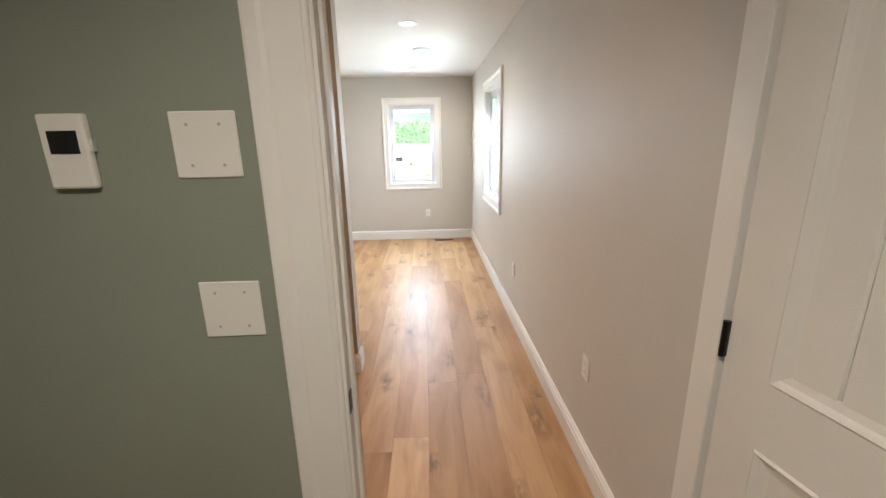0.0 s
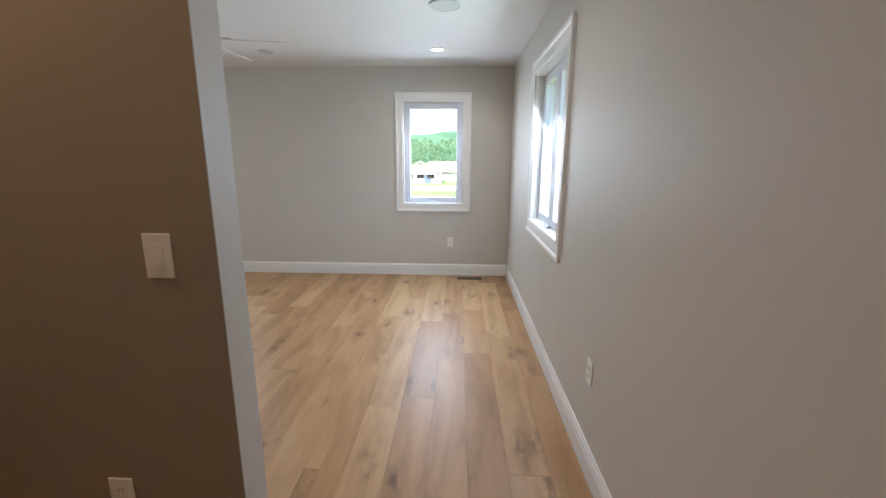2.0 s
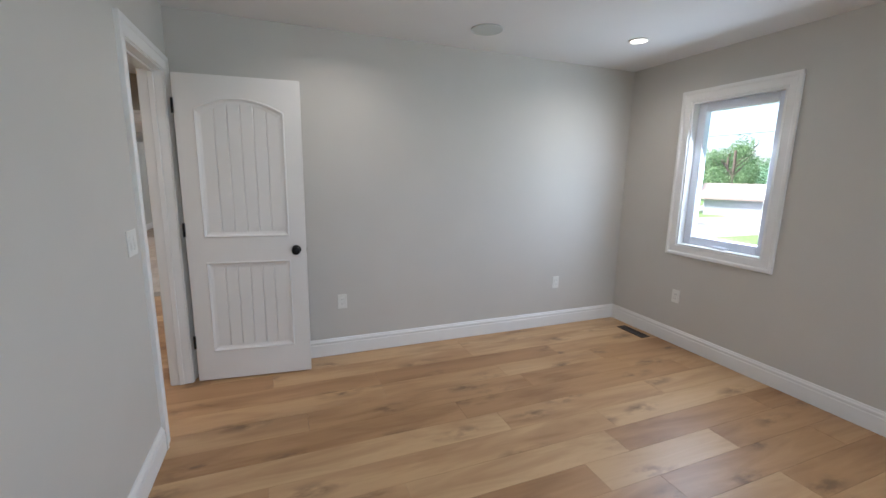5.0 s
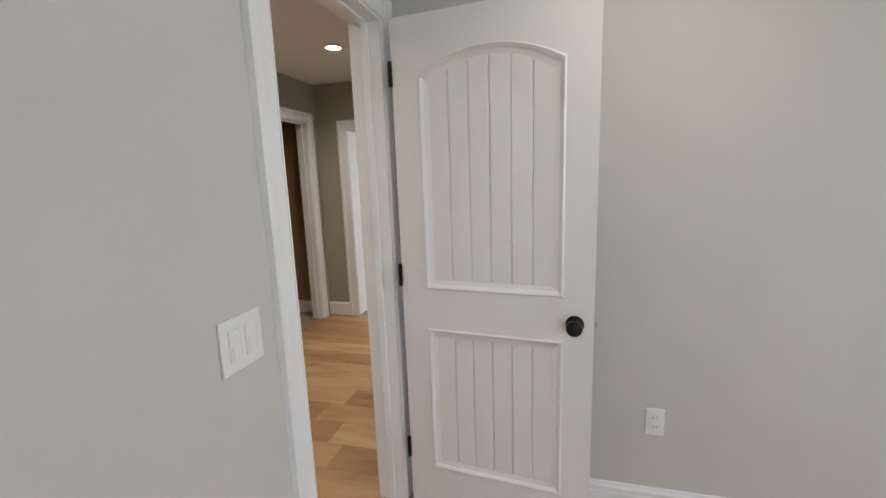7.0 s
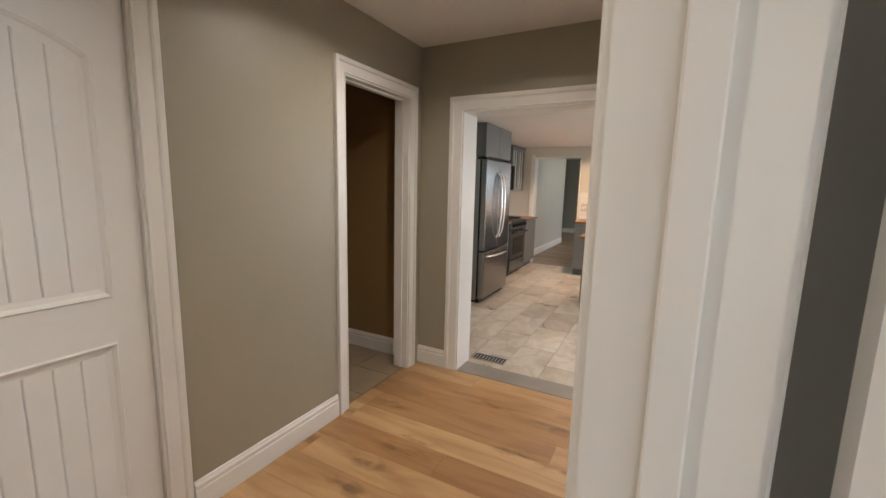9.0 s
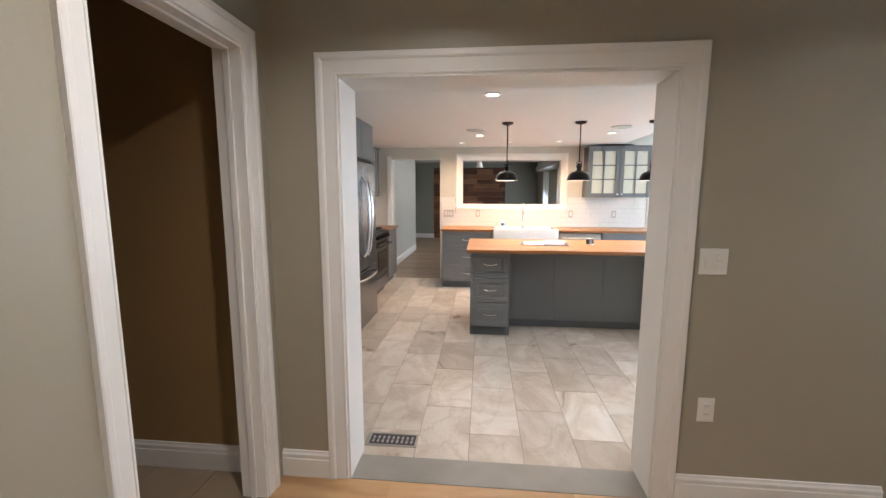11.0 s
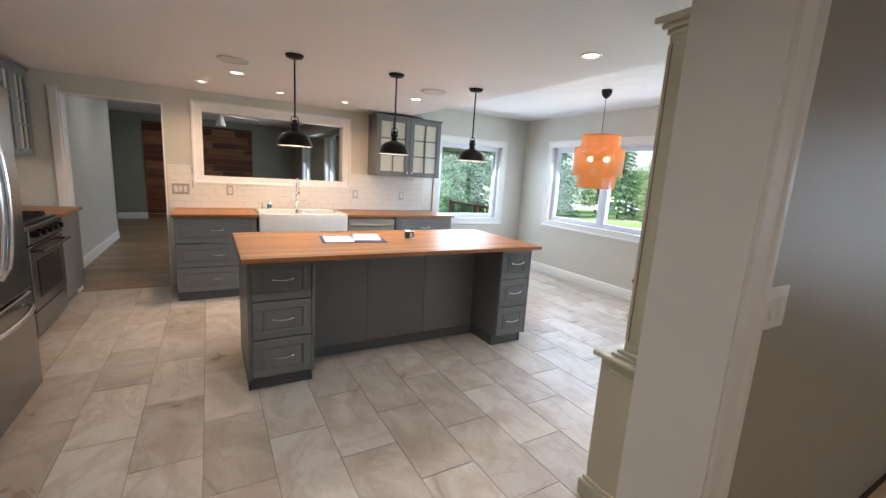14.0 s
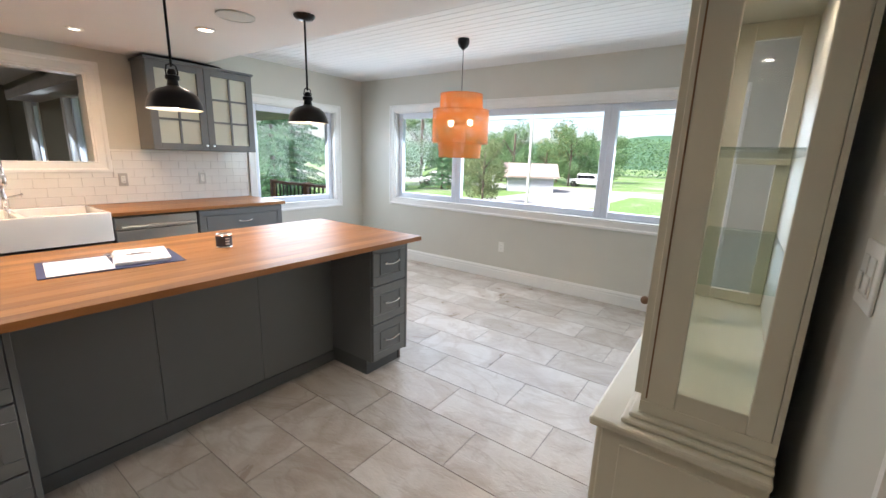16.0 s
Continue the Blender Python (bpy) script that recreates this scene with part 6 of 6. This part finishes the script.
def car(m, label, paint_mat):
    g = thing("parked_car", m, label, "car", "parked cars")
    boxpart("body", (-2.1, 2.1, -0.85, 0.85, 0.3, 0.85), paint_mat, g, "", 0.12, 2)
    boxpart("cabin", (-1.1, 0.9, -0.75, 0.75, 0.85, 1.4), paint_mat, g, "", 0.15, 2)
    boxpart("side_glass", (-1.0, 0.8, -0.77, 0.77, 0.9, 1.28), M_DARKGLASS, g, "", 0.05)
    for x in (-1.35, 1.35):
        for y in (-0.85, 0.7):
            bm = bmesh.new()
            cyl(bm, (x, y, 0.33), 0.33, 0.33, 0.16, "y", 18)
            part("wheel", bm, M_TYRE, g, "black wheel", True)
    return g


car(pose(-29.8, 33.5, GZ, 0, 0, 15), "white car parked under the trees", M_CARW)
car(pose(-20.5, 47.0, GZ, 0, 0, 5), "pale truck parked on the grass beyond the road", M_CARW)

dk = thing("deck", pose(-13.9, 7.0, -0.35), "reddish cedar deck outside the window", "deck")
for i in range(16):
    boxpart("deck_board", (-2.1 + 0.14 * i, -1.965 + 0.14 * i, -1.9, 0.7, 0, 0.03), M_REDWOOD, dk)
for x in (-2.0, 0.0):
    for y in (-1.8, 0.6):
        boxpart("support_post", (x - 0.07, x + 0.07, y - 0.07, y + 0.07, GZ + 0.35, 0), M_REDWOOD, dk)
ra = thing("deck_railing", pose(-14.0, 7.7, -0.32), "reddish cedar deck railing with thin balusters", "railing")
boxpart("top_rail", (-2.0, 0.6, -0.05, 0.05, 1.02, 1.07), M_REDWOOD, ra)
boxpart("bottom_rail", (-2.0, 0.6, -0.03, 0.03, 0.12, 0.17), M_REDWOOD, ra)
for x in (-2.0, -0.7, 0.55):
    boxpart("post", (x - 0.055, x + 0.055, -0.052, 0.052, 0.0, 1.10), M_REDWOOD, ra)
for i in range(17):
    x = -1.88 + 0.145 * i
    if min(abs(x - q) for q in (-2.0, -0.7, 0.55)) > 0.08:
        boxpart("baluster", (x - 0.015, x + 0.015, -0.015, 0.015, 0.171, 1.019), M_BLACK, ra)
slab("porch_roof", -15.6, SX - 0.17, 3.4, 6.9, 2.02, 2.14, M_POLE, "grey porch soffit outside the window")

# ---------------------------------------------------------------- floors laid piece by piece
def piece_mesh(name, w, l, h, ch, mat):
    bm = bmesh.new()
    box(bm, -w / 2, w / 2, -l / 2, l / 2, -h, 0)
    top = [f for f in bm.faces if f.normal.z > 0.9]
    bmesh.ops.inset_region(bm, faces=top, thickness=ch, depth=0)
    inner = [f for f in bm.faces if f.normal.z > 0.9 and abs(f.calc_area() - (w - 2 * ch) * (l - 2 * ch)) < 1e-5]
    rim = {v for v in bm.verts if abs(v.co.z) < 1e-6} - {v for f in inner for v in f.verts}
    for v in rim:
        v.co.z = -ch
    return finish(bm, name, mat)


MESHES = {}


def piece(name, parent, x, y, z, w, l, mat, h=0.012, ch=0.0012, gap=0.0012, turn=0):
    key = (name, round(w, 3), round(l, 3), mat.name)
    if key not in MESHES:
        MESHES[key] = piece_mesh(name, w - gap, l - gap, h, ch, mat)
    ob = new(name, MESHES[key])
    ob.parent = parent
    ob.matrix_basis = pose(x, y, z, 0, 0, turn)
    return ob


def lay_planks(parent, x0, x1, y0, y1, wd, lengths, mat, seed, name="plank"):
    rnd = random.Random(seed)
    x = x0
    while x < x1 - 0.01:
        w = min(wd, x1 - x)
        y = y0 - rnd.choice((0.0, 0.3, 0.5, 0.8, 1.1))
        while y < y1 - 0.01:
            l = rnd.choice(lengths)
            a, b = max(y, y0), min(y + l, y1)
            if b - a > 0.02:
                piece(name, parent, x + w / 2, (a + b) / 2, 0, w, b - a, mat)
            y += l
        x += w


fl = tagged(new("floor"), "knotty light oak floorboards with warm varied tones", "floor", kind="structure")
lay_planks(fl, KX, 0.70, 0.99, NB, 0.19, (1.9, 1.9, 1.5, 1.2, 0.9), M_OAK, 3)

kf = tagged(new("floor_kitchen"), "grey-beige stone-look tiles laid in offset rows", "floor", kind="structure")
k = -7
while 1.665 + 0.305 * k < NK:
    ya, yb = max(1.665 + 0.305 * k, -0.05), min(1.665 + 0.305 * (k + 1), NK)
    x = -7.865 - 0.61 * 8 + (0.305 if k % 2 else 0.0)
    while x < KX - 0.19:
        xa, xb = max(x, SX - 0.02), min(x + 0.61, KX - 0.19)
        if xb - xa > 0.02 and yb - ya > 0.02:
            piece("tile", kf, (xa + xb) / 2, (ya + yb) / 2, 0, xb - xa, yb - ya, M_TILE, 0.006, 0.0015, 0.004)
        x += 0.61
    k += 1
sf = tagged(new("floor_small_room"), "beige ceramic tiles on the small room's floor", "floor", kind="structure")
for i in range(4):
    for j in range(5):
        piece("tile", sf, KX + 0.17 + 0.335 * i, 0.82 - 0.335 * j, 0, 0.335, 0.335, M_BEIGETILE, 0.006, 0.0015, 0.004)
nf = tagged(new("floor_next_room"), "greyish brown rustic floorboards", "floor", kind="structure")
lay_planks(nf, -18.0, SX - 0.02, -3.1, 4.5, 0.20, (2.4, 1.8, 1.4), M_OAK2, 9)

# glazed tiles over the worktop
bs = tagged(new("backsplash"), "white glazed brick-bond wall tiles behind the sink", "wall tiles", kind="structure")
for y0, y1, z1 in ((1.345, 1.59, 1.391), (1.59, 3.39, 1.19), (3.39, 4.64, 1.391)):
    slab("backsplash_bed", SX, SX + 0.003, y0, y1, 0.909, z1, M_GROUT, "pale grout bed")


def subway(y0, y1, z0, z1):
    w, h = y1 - y0, z1 - z0
    if w < 0.012 or h < 0.012:
        return
    key = ("subway", round(w, 3), round(h, 3))
    if key not in MESHES:
        MESHES[key] = piece_mesh("subway", w - 0.002, h - 0.002, 0.005, 0.0022, M_SUBWAY)
    ob = new("tile", MESHES[key])
    ob.parent = bs
    ob.matrix_basis = Matrix.Translation((SX + 0.008, (y0 + y1) / 2, (z0 + z1) / 2)) @ Matrix(((0, 0, 1, 0), (1, 0, 0, 0), (0, 1, 0, 0), (0, 0, 0, 1)))


row = 0
z = 0.910
while z < 1.39:
    zt = min(z + 0.0762, 1.39)
    y = 1.345 - (0.076 if row % 2 else 0)
    while y < 4.64:
        a, b = max(y, 1.345), min(y + 0.1524, 4.64)
        if zt > 1.20 and b > 1.585 and a < 3.395:
            if a < 1.585:
                subway(a, 1.585, z, zt)
            if b > 3.395:
                subway(3.395, b, z, zt)
            if z < 1.19:
                subway(max(a, 1.585), min(b, 3.395), z, 1.193)
        else:
            subway(a, b, z, zt)
        y += 0.1524
    row += 1
    z += 0.0762
bm = bmesh.new()
for r_ in range(7):
    x = SX + 0.001 + (0.076 if r_ % 2 else 0)
    while x < -9.32:
        box(bm, x, min(x + 0.150, -9.3), -0.05, -0.042, 0.912 + r_ * 0.0762, 0.912 + r_ * 0.0762 + 0.0742, 0.001)
        x += 0.1524
part("stove_wall_tiles", bm, M_SUBWAY, None, "white glazed brick-bond tiles behind the stove", kind="stuff")
# pass-through trim
pt = tagged(new("pass_through"), "white moulded frame of the pass-through above the sink", "window", kind="structure")
pt.matrix_basis = pose(SX, sum(PS[:2]) / 2, PS[2], 0, 0, W_)
casing(pt, PS[1] - PS[0], PS[3] - PS[2], 0.095, 0, 1, sill=True)
w = PS[1] - PS[0]
h = PS[3] - PS[2]
for dims in ((-w / 2, -w / 2 + 0.015, 0, 0.16, 0, h), (w / 2 - 0.015, w / 2, 0, 0.16, 0, h), (-w / 2 + 0.015, w / 2 - 0.015, 0, 0.16, h - 0.015, h)):
    boxpart("reveal", dims, M_WHITE, pt)
# flat white board at the doorway's side
pdj = tagged(new("doorway_casing"), "white board casing beside the doorway to the next room", "doorway", kind="structure")
pdj.matrix_basis = pose(SX, PD[0], 0, 0, 0, W_)
boxpart("casing", (-0.07, 0.0, -0.016, 0, 0, 2.06), M_WHITE, pdj, "", 0.003)

# reclaimed wood wall in the next room
aw = tagged(new("wood_wall_cladding"), "horizontal reclaimed dark and red-brown wood boards", "wall cladding", kind="structure")
rnd = random.Random(4)
z = 0.0
while z < 2.26:
    hgt = min(rnd.choice((0.12, 0.14, 0.16)), 2.27 - z)
    y = 0.45
    while y < 2.75:
        l = rnd.choice((0.5, 0.8, 1.1, 1.4))
        b = min(y + l, 2.75)
        key = ("board", round(b - y, 3), round(hgt, 3))
        if key not in MESHES:
            MESHES[key] = piece_mesh("board", hgt - 0.004, b - y - 0.003, 0.02, 0.002, M_ACCENT)
        ob = new("board", MESHES[key])
        ob.parent = aw
        ob.matrix_basis = Matrix.Translation((-17.978 + rnd.choice((0, 0.004, 0.009)), (y + b) / 2, z + hgt / 2)) @ Matrix(((0, 0, 1, 0), (0, 1, 0, 0), (-1, 0, 0, 0), (0, 0, 0, 1)))
        y = b
    z += hgt
